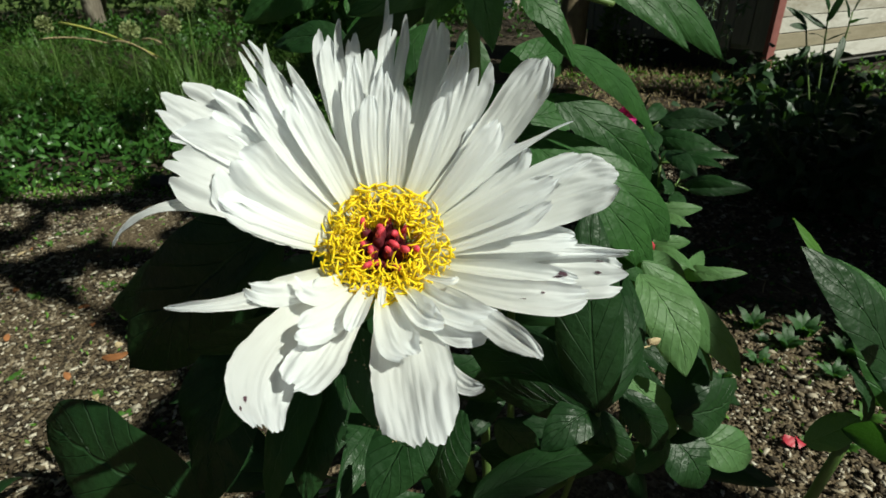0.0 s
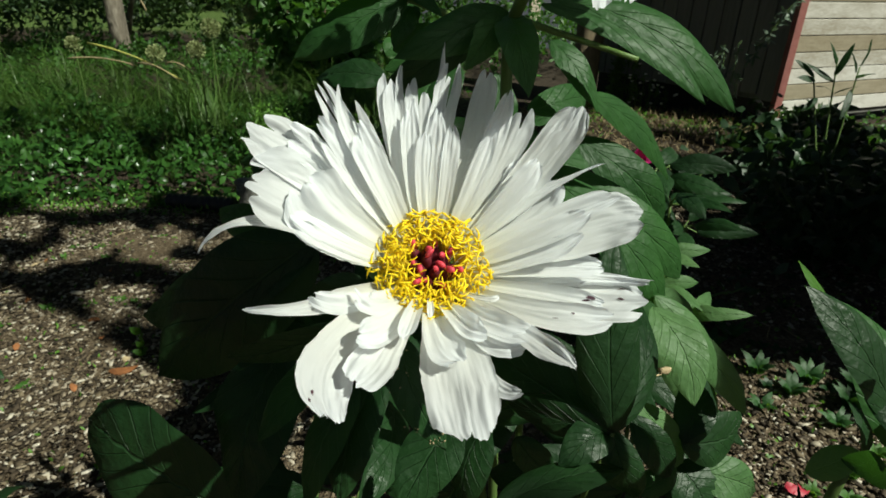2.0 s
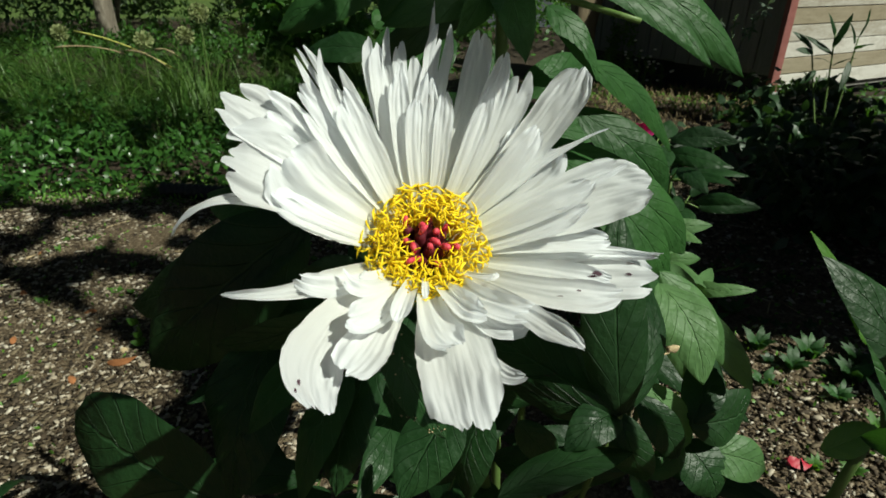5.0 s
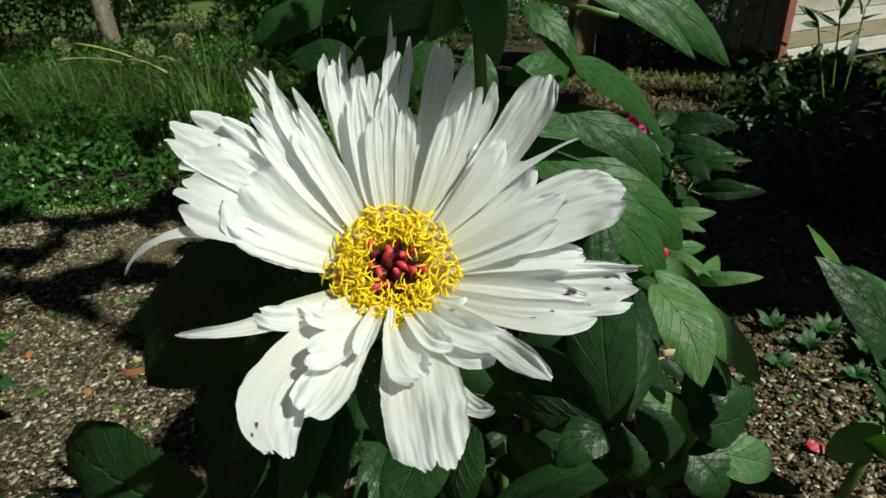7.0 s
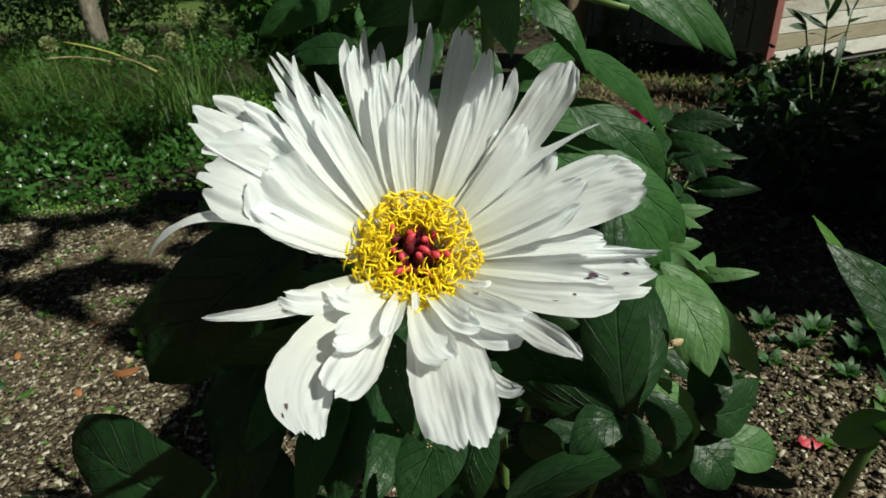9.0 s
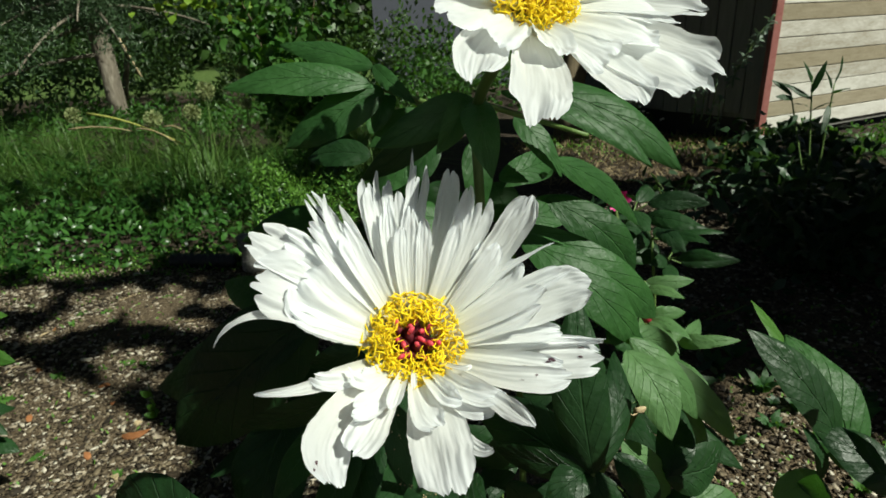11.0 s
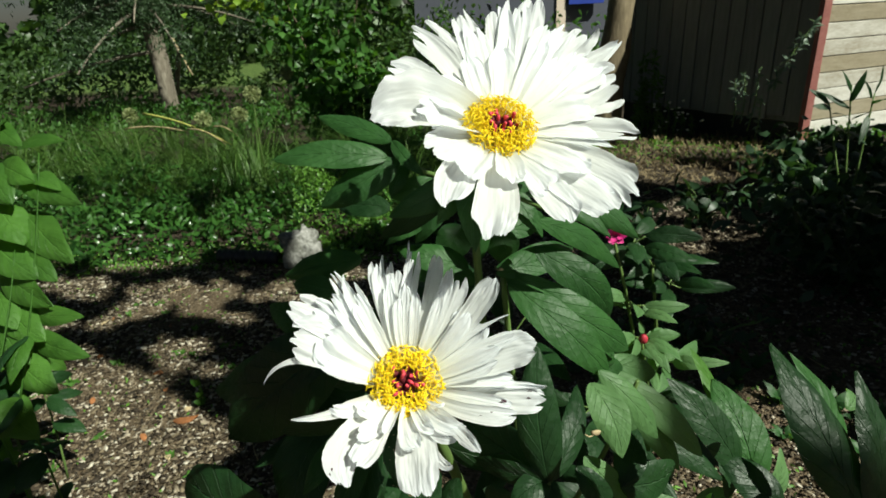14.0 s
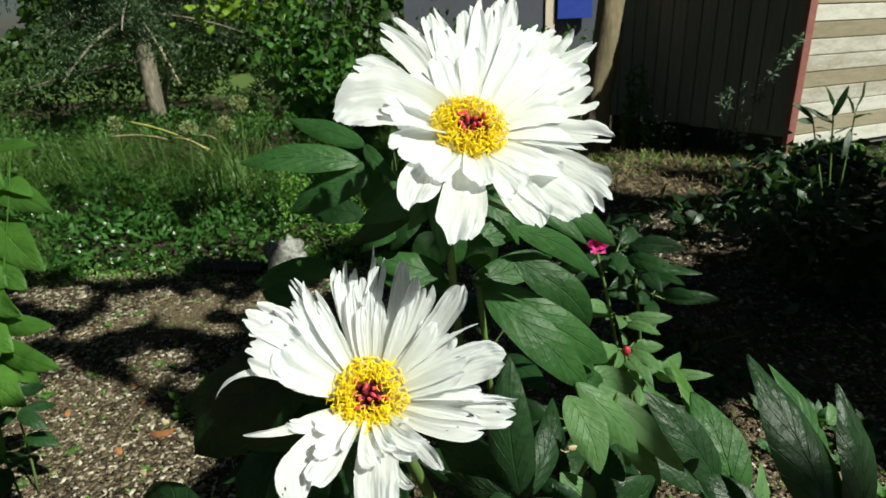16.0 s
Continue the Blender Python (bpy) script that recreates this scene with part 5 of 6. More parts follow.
def shade_tree():
    """A spreading tree beside the path; its boughs break the sun into patches on the ground."""
    t = thing("tree", (6.6, -0.6, 0.0), "broad leafy tree shading the path", "tree")
    bark_trunk("trunk", swing((6.6, -0.6, -0.1), (6.4, -0.5, 7.4), 12, (0.1, 0.05, 0)), taper(0.24, 0.10, 13), BARK, t, "")
    front = Vector((4.4, 5.7, 0.9))
    cl = []
    while len(cl) < 2200:
        high = rng.uniform(2.6, 6.4)
        p = Vector((rng.uniform(-5.5, 4.0), rng.uniform(0.2, 7.2), 0.0)) + SUN * (high / SUN.z)
        if p.x < 1.2 or (p.y > 0.2 and p.z < 2.9):
            continue
        r = p - front
        if (r - SUN * r.dot(SUN)).length < 1.3:
            continue
        if any((p - Vector(c) - SUN * (p - Vector(c)).dot(SUN)).length < r for c, r in OPEN_WAYS):
            continue
        g = p - SUN * (p.z / SUN.z)
        if not (-5.0 < g.x < 3.6 and 0.4 < g.y < 7.0) and rng.uniform() < 0.8:
            continue
        fine = 2.6 if g.y < 3.5 and g.x < 0.3 else 1.1
        lot = noise.noise(Vector((g.x * fine, g.y * fine * 1.4, 4.0)))
        limit = -0.7 if g.x > 0.5 and g.y < 5.4 else (-0.4 if 1.95 < g.y < 3.5 else (-0.25 if g.y < 3.5 else -0.15))
        if lot < limit or (g.x < -9):
            continue
        cl.append(tuple(p))
    for c in SHADED:
        for k in range(26):
            cl.append(tuple(Vector(c) + SUN * rng.uniform(3.2, 7.0) + Vector(rng.normal(0, 0.05, 3))))
    for k in range(0, 2200, 44):
        pts = swing((6.5, -0.55, rng.uniform(2.4, 6.6)), cl[k], 12, (0, 0, 0.2))
        if open_to_sun(np.array([tuple(q) for q in pts]), 0.10).all():
            stem(t, pts, 0.04, 0.008, "limb", BARK)
    leaf_roof(t, cl, (0.16, 0.16, 0.12), 98000, 0.15)


shade_tree()

# Unseen tree, added to cut the sky light on the bed and the path.
over = thing("tree", (-6.2, 1.6, 0.0), "added unseen leafy tree that dims the sky over bed and path", "tree")
bark_trunk("trunk", swing((-6.2, 1.6, -0.1), (-5.9, 1.8, 4.2), 12, (0.1, 0.05, 0)), taper(0.24, 0.15, 13), BARK, over, "")
cl = []
for k in range(60):
    e = Vector((rng.uniform(-6.5, -1.2), rng.uniform(-0.8, 5.0), rng.uniform(2.9, 4.6)))
    pts = swing((-6.0, 1.75, rng.uniform(2.4, 4.2)), e, 8, (0, 0, 0.25))
    if open_to_sun(np.array([tuple(q) for q in pts]), 0.05).all():
        stem(over, pts, 0.05, 0.008, "limb", BARK)
    cl += [tuple(q) for q in pts[3:]]
leaf_roof(over, cl, (0.42, 0.42, 0.16), 14000, 0.17)

# ---- beds, shrubs and woods ----
def bumps(x, y, s):
    return np.array([noise.noise(Vector((a * s, b * s, 1.7))) for a, b in zip(x, y)])


def low_bed(name, n, x0, x1, y0, y1, top, size, mat, label, category, aspect=0.45, up=0.4):
    x, y = rng.uniform(x0, x1, n), rng.uniform(y0, y1, n)
    h = np.maximum(0.03, top * (0.55 + 0.8 * bumps(x, y, 1.5) + 0.55 * bumps(x, y, 4.5)) * np.clip((y - y0) / 0.35 + 0.25, 0.2, 1))
    z = h * rng.uniform(0.25, 1.0, n) ** 0.5
    if y0 > 6:
        open_way = ((x / y > -0.325) & (x / y < -0.285) & (y > 8.6))
        z = np.where(open_way, z * 0.12, z) * np.where(x / y < -0.62, 0.75, 1.0)
    d = rand_dirs(n, up)
    v, f = blades(np.stack([x, y, z], -1), d, rand_dirs(n, 1.0), size * rng.uniform(0.6, 1.3, n), size * aspect * rng.uniform(0.7, 1.2, n), 0.15, 0.1)
    me = fast_mesh(name, v, f)
    me.materials.append(mat)
    tagged(new(name, me), label, category, kind="stuff")


def tuft(name, n, xs, ys, length, width, mat, label, category, lean=0.5):
    """Arching blades rising from the ground in tufts, five pieces each."""
    k = max(1, n // 55)
    cx, cy, pick = rng.uniform(*xs, k), rng.uniform(*ys, k), rng.integers(0, k, n)
    x, y = cx[pick] + rng.normal(0, 0.05, n), cy[pick] + rng.normal(0, 0.05, n)
    a, ln = rng.uniform(0, 6.283, n), length * rng.uniform(0.6, 1.25, n)
    out = np.stack([np.cos(a), np.sin(a), np.zeros(n)], -1)
    side = np.stack([-np.sin(a), np.cos(a), np.zeros(n)], -1)
    k = lean * rng.uniform(0.4, 1.6, n)
    rows = []
    for i in range(6):
        u = i / 5
        c = np.stack([x, y, np.zeros(n)], -1) + out * (ln * k * u * u)[:, None] + np.array([0, 0, 1]) * (ln * (u - 0.35 * k * u * u * u))[:, None]
        w = (width * (1 - 0.92 * u) * 0.5)
        rows += [c - side * w, c + side * w]
    v = np.stack(rows, 1).reshape(-1, 3)
    f = np.array([(2 * i, 2 * i + 1, 2 * i + 3, 2 * i + 2) for i in range(5)])
    me = fast_mesh(name, v, (f[None] + 12 * np.arange(n)[:, None, None]).reshape(-1, 4))
    me.materials.append(mat)
    tagged(new(name, me), label, category, kind="stuff")


low_bed("groundcover", 20000, -6.0, 0.2, 3.5, 6.4, 0.34, 0.068, PERIWINKLE, "glossy dark green groundcover with small leaves", "groundcover")
low_bed("groundcover", 900, -2.8, -0.3, 1.3, 3.35, 0.016, 0.020, FINE_GREEN, "sparse tiny weeds scattered over the gravel path", "weeds")
low_bed("groundcover", 700, 0.7, 2.2, 1.15, 2.4, 0.02, 0.022, FINE_GREEN, "sparse tiny weeds scattered over the gravel path", "weeds")
low_bed("groundcover", 5000, -6.0, 0.0, 3.35, 3.8, 0.07, 0.03, FINE_GREEN, "short light green weeds along the path edge", "weeds")
low_bed("leafy_mound", 3500, -1.0, -0.35, 3.55, 4.25, 0.58, 0.035, FINE_GREEN, "soft light green feathery plant beside the stone", "plant", 0.3)
tuft("grass", 2200, (-6.0, 0.2), (4.5, 6.6), 0.85, 0.008, GRASS, "tall arching grass clumps in the bed", "grass", 1.0)
tuft("grass", 2000, (-6.5, 0.4), (4.7, 7.6), 0.62, 0.010, GRASS, "long arching grassy foliage", "grass", 1.25)
tuft("grass", 1200, (-5.5, 0.0), (3.7, 5.0), 0.30, 0.006, GRASS, "thin grass among groundcover", "grass", 0.9)
low_bed("undergrowth", 9000, -9.0, 0.8, 7.4, 11.0, 0.55, 0.09, SHRUB, "mixed green undergrowth below the trees", "undergrowth")
low_bed("undergrowth", 16000, -16.0, 2.0, 10.5, 15.5, 1.75, 0.15, WOODS, "mixed green undergrowth in the distance", "undergrowth")


def woods():
    n = 30000
    x = rng.uniform(-40, 30, n)
    y = rng.uniform(24, 34, n)
    z = rng.uniform(0, 1, n) ** 1.2 * 6.5
    keep = (z > 0.3) & ~((x / y < -0.63) & (z > 1.75) & (z < 3.9))
    v, f = blades(np.stack([x, y, z], -1)[keep], rand_dirs(n, -0.1)[keep], rand_dirs(n, 0.8)[keep], rng.uniform(0.3, 0.8, n)[keep], rng.uniform(0.2, 0.5, n)[keep], 0.1, 0.1)
    me = fast_mesh("far_woods", v, f)
    me.materials.append(WOODS)
    tagged(new("far_woods", me), "far wood of green leafy trees", "woods", kind="stuff")


woods()


def bush(name, at, spread, count, size, mat, label, category="shrub", aspect=0.5, stems=6):
    t = thing(name, at, label, category)
    cl = []
    for k in range(stems):
        e = Vector(at) + Vector((rng.normal(0, spread[0]), rng.normal(0, spread[1]), spread[2] * rng.uniform(0.45, 1.0)))
        pts = swing(at, e, 5, (0, 0, 0.03), 0.01)
        stem(t, pts, 0.007, 0.003, "branch", STEM)
        cl += [tuple(q) for q in pts[1:]]
    crown(t, cl, (spread[0] * 0.35, spread[1] * 0.35, spread[2] * 0.12), count, size, mat, aspect)
    return t


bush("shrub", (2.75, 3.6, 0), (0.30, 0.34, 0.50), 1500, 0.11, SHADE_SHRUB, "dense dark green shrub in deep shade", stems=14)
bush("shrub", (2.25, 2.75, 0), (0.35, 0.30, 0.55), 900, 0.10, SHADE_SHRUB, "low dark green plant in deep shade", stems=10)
# The next two shrubs are unseen, added to keep sun and sky off the right.
bush("shrub", (3.45, 2.2, 0), (0.30, 0.40, 1.30), 2600, 0.13, SHADE_SHRUB, "added unseen tall shrub that shades the right side", stems=22)
bush("shrub", (4.5, 3.4, 0), (0.30, 0.40, 1.45), 2600, 0.13, SHADE_SHRUB, "added unseen tall shrub that blocks sky behind the low ones", stems=22)
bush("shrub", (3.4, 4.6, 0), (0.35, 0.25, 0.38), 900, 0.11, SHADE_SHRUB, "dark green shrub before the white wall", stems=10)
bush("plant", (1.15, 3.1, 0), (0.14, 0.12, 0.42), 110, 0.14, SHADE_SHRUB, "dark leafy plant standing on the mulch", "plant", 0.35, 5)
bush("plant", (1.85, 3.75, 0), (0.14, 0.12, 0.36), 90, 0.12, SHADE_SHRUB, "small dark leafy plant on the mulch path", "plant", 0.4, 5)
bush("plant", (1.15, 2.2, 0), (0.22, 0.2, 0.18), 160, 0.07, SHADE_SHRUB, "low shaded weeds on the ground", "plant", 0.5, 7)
silver = thing("plant", (3.424, 4.617, 0.000), "tall plant with narrow silvery leaves before the white wall", "plant")
for a, b in (((2.452, 3.282, 0.423), (2.448, 3.391, 0.964)), ((2.425, 3.301, 0.421), (2.365, 3.437, 0.866)), ((2.491, 3.253, 0.426), (2.539, 3.319, 0.925))):
    g = Vector((a[0], a[1], -0.02))
    stem(silver, swing(g, a, 4) + swing(a, b, 6)[1:], 0.008, 0.004)
leaf(silver, (2.450, 3.377, 0.865), (2.469, 3.322, 1.051), 0.050, 0.01, 0)
leaf(silver, (2.452, 3.371, 0.834), (2.298, 3.430, 0.929), 0.043, 0.01, 0)
leaf(silver, (2.371, 3.431, 0.850), (2.246, 3.466, 0.943), 0.043, 0.01, 0)
leaf(silver, (2.376, 3.425, 0.834), (2.242, 3.396, 0.854), 0.043, 0.01, 0)
leaf(silver, (2.384, 3.414, 0.803), (2.394, 3.281, 0.791), 0.043, 0.01, 0)
leaf(silver, (2.463, 3.352, 0.771), (2.485, 3.220, 0.831), 0.043, 0.01, 0)
leaf(silver, (2.451, 3.385, 0.927), (2.374, 3.390, 1.050), 0.036, 0.01, 0)
leaf(silver, (2.532, 3.315, 0.864), (2.539, 3.188, 0.905), 0.043, 0.01, 0)
leaf(silver, (2.525, 3.311, 0.803), (2.440, 3.219, 0.648), 0.043, 0.01, 0)
leaf(silver, (2.398, 3.393, 0.739), (2.281, 3.339, 0.674), 0.043, 0.01, 0)
leaf(silver, (2.455, 3.347, 0.708), (2.471, 3.196, 0.650), 0.043, 0.01, 0)
leaf(silver, (2.531, 3.321, 0.895), (2.433, 3.283, 1.011), 0.043, 0.01, 0)
leaf(silver, (2.539, 3.319, 0.925), (2.496, 3.241, 1.081), 0.043, 0.01, 0)

# ---- plants and things along the path ----
left_plant = thing("leafy_plant", (-1.725, 1.913, 0.000), "bright green leafy plant with broad pointed leaves", "plant")
leaf(left_plant, (-0.978, 1.339, 1.141), (-0.796, 1.255, 1.083), 0.069, 0.014, -10.0, "bright")
leaf(left_plant, (-0.981, 1.365, 1.206), (-0.827, 1.310, 1.223), 0.049, 0.014, -18.0, "bright")
leaf(left_plant, (-1.027, 1.386, 1.261), (-0.927, 1.305, 1.216), 0.049, 0.014, 1.0, "bright")
leaf(left_plant, (-1.025, 1.349, 1.167), (-0.902, 1.274, 1.137), 0.072, 0.014, 18.0, "bright")
leaf(left_plant, (-0.970, 1.305, 1.054), (-0.822, 1.204, 0.957), 0.089, 0.014, 0.0, "bright")
leaf(left_plant, (-1.063, 1.282, 1.002), (-0.904, 1.190, 0.927), 0.087, 0.014, -13.0, "bright")
leaf(left_plant, (-1.038, 1.312, 1.075), (-0.934, 1.219, 1.001), 0.089, 0.014, -17.0, "bright")
leaf(left_plant, (-1.033, 1.257, 0.938), (-0.873, 1.167, 0.866), 0.084, 0.014, 18.0, "bright")
leaf(left_plant, (-0.977, 1.213, 0.826), (-0.803, 1.157, 0.839), 0.052, 0.014, 16.0, "bright")
leaf(left_plant, (-0.986, 1.198, 0.787), (-0.795, 1.122, 0.751), 0.061, 0.014, 18.0, "bright")
leaf(left_plant, (-1.067, 1.215, 0.834), (-0.937, 1.115, 0.741), 0.092, 0.014, 9.0, "bright")
leaf(left_plant, (-1.030, 1.183, 0.751), (-0.874, 1.090, 0.675), 0.087, 0.014, 1.0, "bright")
leaf(left_plant, (-1.084, 1.148, 0.667), (-0.920, 1.051, 0.579), 0.101, 0.014, -18.0, "bright")
leaf(left_plant, (-1.031, 1.225, 0.857), (-0.897, 1.136, 0.790), 0.081, 0.014, 0.0, "bright")
leaf(left_plant, (-1.067, 1.349, 1.170), (-0.958, 1.255, 1.091), 0.087, 0.014, 3.0, "bright")
leaf(left_plant, (-1.087, 1.174, 0.731), (-0.973, 1.072, 0.634), 0.087, 0.014, -18.0, "bright")
leaf(left_plant, (-0.995, 1.276, 0.985), (-0.862, 1.188, 0.918), 0.072, 0.014, 17.0, "bright")
leaf(left_plant, (-0.993, 1.379, 1.243), (-0.960, 1.328, 1.275), 0.029, 0.014, 6.0, "bright")
leaf(left_plant, (-0.944, 1.338, 1.137), (-0.843, 1.267, 1.115), 0.049, 0.014, -15.0, "bright")
leaf(left_plant, (-1.043, 1.235, 0.884), (-0.962, 1.146, 0.819), 0.072, 0.014, -11.0, "bright")
for sx, sy, top in ((-1.36, 1.42, 0.95), (-1.46, 1.52, 1.05), (-1.33, 1.56, 0.66), (-1.40, 1.36, 0.80), (-1.54, 1.44, 1.0)):
    pts = swing((sx, sy, -0.02), (sx + rng.normal(0, 0.03), sy + rng.normal(0, 0.03), top), 8, (0.02, 0, 0))
    stem(left_plant, pts, 0.004, 0.002)
    for k in range(16):
        b = Vector(pts[2 + int(rng.integers(7))])
        a = rng.uniform(0, 6.283)
        d = Vector((math.cos(a), math.sin(a), rng.normal(-0.45, 0.3))).normalized()
        leaf(left_plant, b, b + d * rng.uniform(0.10, 0.15), rng.uniform(0.04, 0.06), 0.016, rng.normal(0, 25), "bright" if k % 3 == 0 else "")
for a, b in (((-0.961, 1.085, 0.672), (-0.900, 1.314, 1.199)), ((-1.006, 1.046, 0.676), (-0.965, 1.224, 0.989))):
    g = Vector((a[0] - 0.03, a[1] + 0.05, -0.02))
    pts = swing(g, a, 4) + swing(a, b, 8, (0.01, 0, 0))[1:]
    stem(left_plant, pts, 0.003, 0.0014, mat=LEAF_BRIGHT)
    for k in range(22):
        c = Vector(pts[1 + int(rng.integers(6))])
        w = rng.uniform(0, 6.283)
        d = Vector((-abs(math.cos(w)), math.sin(w), rng.normal(-0.4, 0.3))).normalized()
        leaf(left_plant, c, c + d * rng.uniform(0.10, 0.14), rng.uniform(0.04, 0.06), 0.016, rng.normal(0, 25), "bright" if k % 4 == 0 else "")


def allium(head_at, r):
    h = Vector(head_at)
    t = thing("allium", (h.x, h.y + 0.05, 0), "faded round allium seed head on a thin stalk", "flower", "alliums in the bed")
    stem(t, swing((h.x + rng.normal(0, 0.04), h.y + 0.05, -0.02), h, 6, (rng.normal(0, 0.02), 0, 0)), 0.006, 0.004, "stalk", STEM)
    n = 170
    d = rand_dirs(n)
    s = np.tile(np.array(h), (n, 1)) + d * r * 0.1
    v, f = blades(s, d, rand_dirs(n), np.full(n, r * 0.85), np.full(n, 0.006), 0.1, 0.0)
    v2, f2 = blades(s + d * r * 0.72, d + rng.normal(0, 0.35, (n, 3)), rand_dirs(n), np.full(n, r * 0.3), np.full(n, r * 0.22), 0.3, 0.0)
    part("seed_head", fast_mesh("seed_head", np.concatenate([v, v2]), np.concatenate([f, f2 + len(v)])), SEED, t, "pale green starry seed head", False)


for at, r in (((-1.368, 4.474, 0.973), 0.080), ((-1.459, 4.386, 0.835), 0.075), ((-1.869, 4.705, 0.772), 0.080), ((-1.416, 5.782, 1.015), 0.078), ((-1.374, 5.568, 0.746), 0.065), ((-2.617, 5.025, 0.791), 0.075)):
    allium(at, r * 0.82)


def stone(at, size, seed):
    bm = bmesh.new()
    bmesh.ops.create_icosphere(bm, subdivisions=4, radius=1)
    for v in bm.verts:
        p = v.co.copy()
        k = 1 + 0.6 * noise.noise(p * 1.2 + Vector((seed, 0, 0))) + 0.28 * noise.noise(p * 2.6 + Vector((seed, 0, 0)))
        q = p * k
        q = Vector((round(q.x * 2.2) / 2.2 * 0.35 + q.x * 0.65, q.y, round(q.z * 2.2) / 2.2 * 0.35 + q.z * 0.65))
        v.co = Vector(at) + Vector((q.x * size[0], q.y * size[1], q.z * size[2]))
    return tagged(part("stone", bm, ROCK), "rough pale grey stone at the bed's edge", "stone")


stone(Vector((-0.868, 3.40, 0.09)), (0.13, 0.10, 0.15), 3.0)
stone(Vector((-0.660, 3.373, 0.000)) + Vector((0.0, 0.05, 0.015)), (0.05, 0.04, 0.03), 8.0)

pipe = thing("drain_pipe", (-1.238, 3.398, 0.000), "black ribbed plastic drain pipe lying by the stone", "pipe")
pa, pb = Vector((-1.457, 3.460, 0.000)) + Vector((0, 0.05, 0.045)), Vector((-1.047, 3.378, 0.000)) + Vector((0, 0.05, 0.045))
n_ring = 40
part("pipe", mesh_of("pipe", *tube([pa.lerp(pb, i / n_ring) for i in range(n_ring + 1)], [0.05 if i % 4 < 2 else 0.042 for i in range(n_ring + 1)], 16)), BLACK_PIPE, pipe)


def stalk(name, pts, r0, r1, mat, label):
    t = thing(name, tuple(pts[0]), label, "stalk")
    part("blade", mesh_of("blade", *tube(pts, taper(r0, r1, len(pts)), 6)), mat, t)


stalk("fallen_stalk", swing((-2.609, 4.881, 0.7), (-2.049, 4.77, 0.668), 8, (0, 0, 0.03)), 0.007, 0.004, TAN, "dry pinkish tan stalk lying over the grass")
stalk("long_blade", swing((-2.483, 4.979, 0.805), (-1.616, 4.531, 0.588), 8, (0, 0, 0.04)), 0.009, 0.005, YELLOW_STALK, "yellowing long blade lying over the grass")
stalk("long_blade", swing((-2.004, 4.677, 0.701), (-1.623, 4.432, 0.609), 8, (0, 0, 0.04)), 0.006, 0.003, TAN, "dry tan blade lying over the grass")
stalk("long_blade", swing((-1.836, 4.783, 0.69), (-1.594, 4.654, 0.626), 8, (0, 0, 0.04)), 0.006, 0.003, TAN, "dry tan blade lying over the grass")
stalk("thin_pole", swing((-3.359, 7.917, 1.360), (-3.174, 7.872, 0.895), 5), 0.014, 0.011, TAN, "thin pale stick leaning by the trunk")


def sprout(at, n, length, width, lift, mat, label):
    """A small weed with leaves from the ground."""
    t = thing("weed", at, label, "weed")
    c = Vector(at)
    for k in range(n):
        a = 6.283 * k / n + rng.uniform(-0.4, 0.4)
        d = Vector((math.cos(a), math.sin(a), lift)).normalized()
        v, f = blades([c], [d], [(0, -0.5, 1)], [length * rng.uniform(0.7, 1.2)], [width * rng.uniform(0.8, 1.2)], 0.15, 0.15)
        part("leaf", mesh_of("leaf", v, f), mat, t)


tall_weed = thing("weed", (-0.983, 1.944, 0.000), "upright small weed with oval light green leaves", "weed")
w0 = Vector((-0.983, 1.944, 0.000))
stem(tall_weed, swing(w0, w0 + Vector((0, 0, 0.16)), 4), 0.003, 0.002)
for k, (dx, dz, ln) in enumerate(((-0.02, 0.15, 0.07), (0.015, 0.10, 0.07), (-0.01, 0.07, 0.06), (0.03, 0.03, 0.06), (-0.03, 0.02, 0.05))):
    leaf(tall_weed, w0 + Vector((0, 0, dz * 0.7)), w0 + Vector((dx, -0.03, dz * 0.7 + ln * 0.6)), 0.028, 0.006, 0, "bright")
for k in range(70):
    x, y = rng.uniform(-2.4, -0.2), rng.uniform(1.3, 3.4)
    sprout((x, y, 0.0), int(rng.integers(3, 7)), 0.035, 0.018, rng.uniform(0.3, 1.6), LEAF_BRIGHT, "tiny green weed growing in the gravel")
for x, y, ln in ((1.22, 1.60, 0.07), (1.36, 1.66, 0.08), (1.30, 1.78, 0.09), (1.46, 1.72, 0.09), (1.52, 1.58, 0.10), (1.42, 1.50, 0.07), (1.60, 1.66, 0.09), (1.30, 1.28, 0.05), (1.38, 1.30, 0.06), (1.25, 1.20, 0.05), (1.15, 1.22, 0.045), (1.45, 1.36, 0.06), (1.05, 1.52, 0.05), (1.20, 1.95, 0.09), (1.32, 2.02, 0.09), (1.10, 2.10, 0.10)):
    sprout((x, y, 0.0), int(rng.integers(7, 12)), ln, ln * 0.42, rng.uniform(0.5, 1.6), LEAF_BRIGHT if y < 1.4 else LEAF_MID, "leafy green weed spreading over the gravel")
for k in range(40):
    x, y = rng.uniform(0.5, 2.2), rng.uniform(1.3, 3.2)
    sprout((x, y, 0.0), int(rng.integers(4, 8)), 0.05, 0.025, rng.uniform(0.3, 1.4), LEAF, "small shaded weed on the ground")

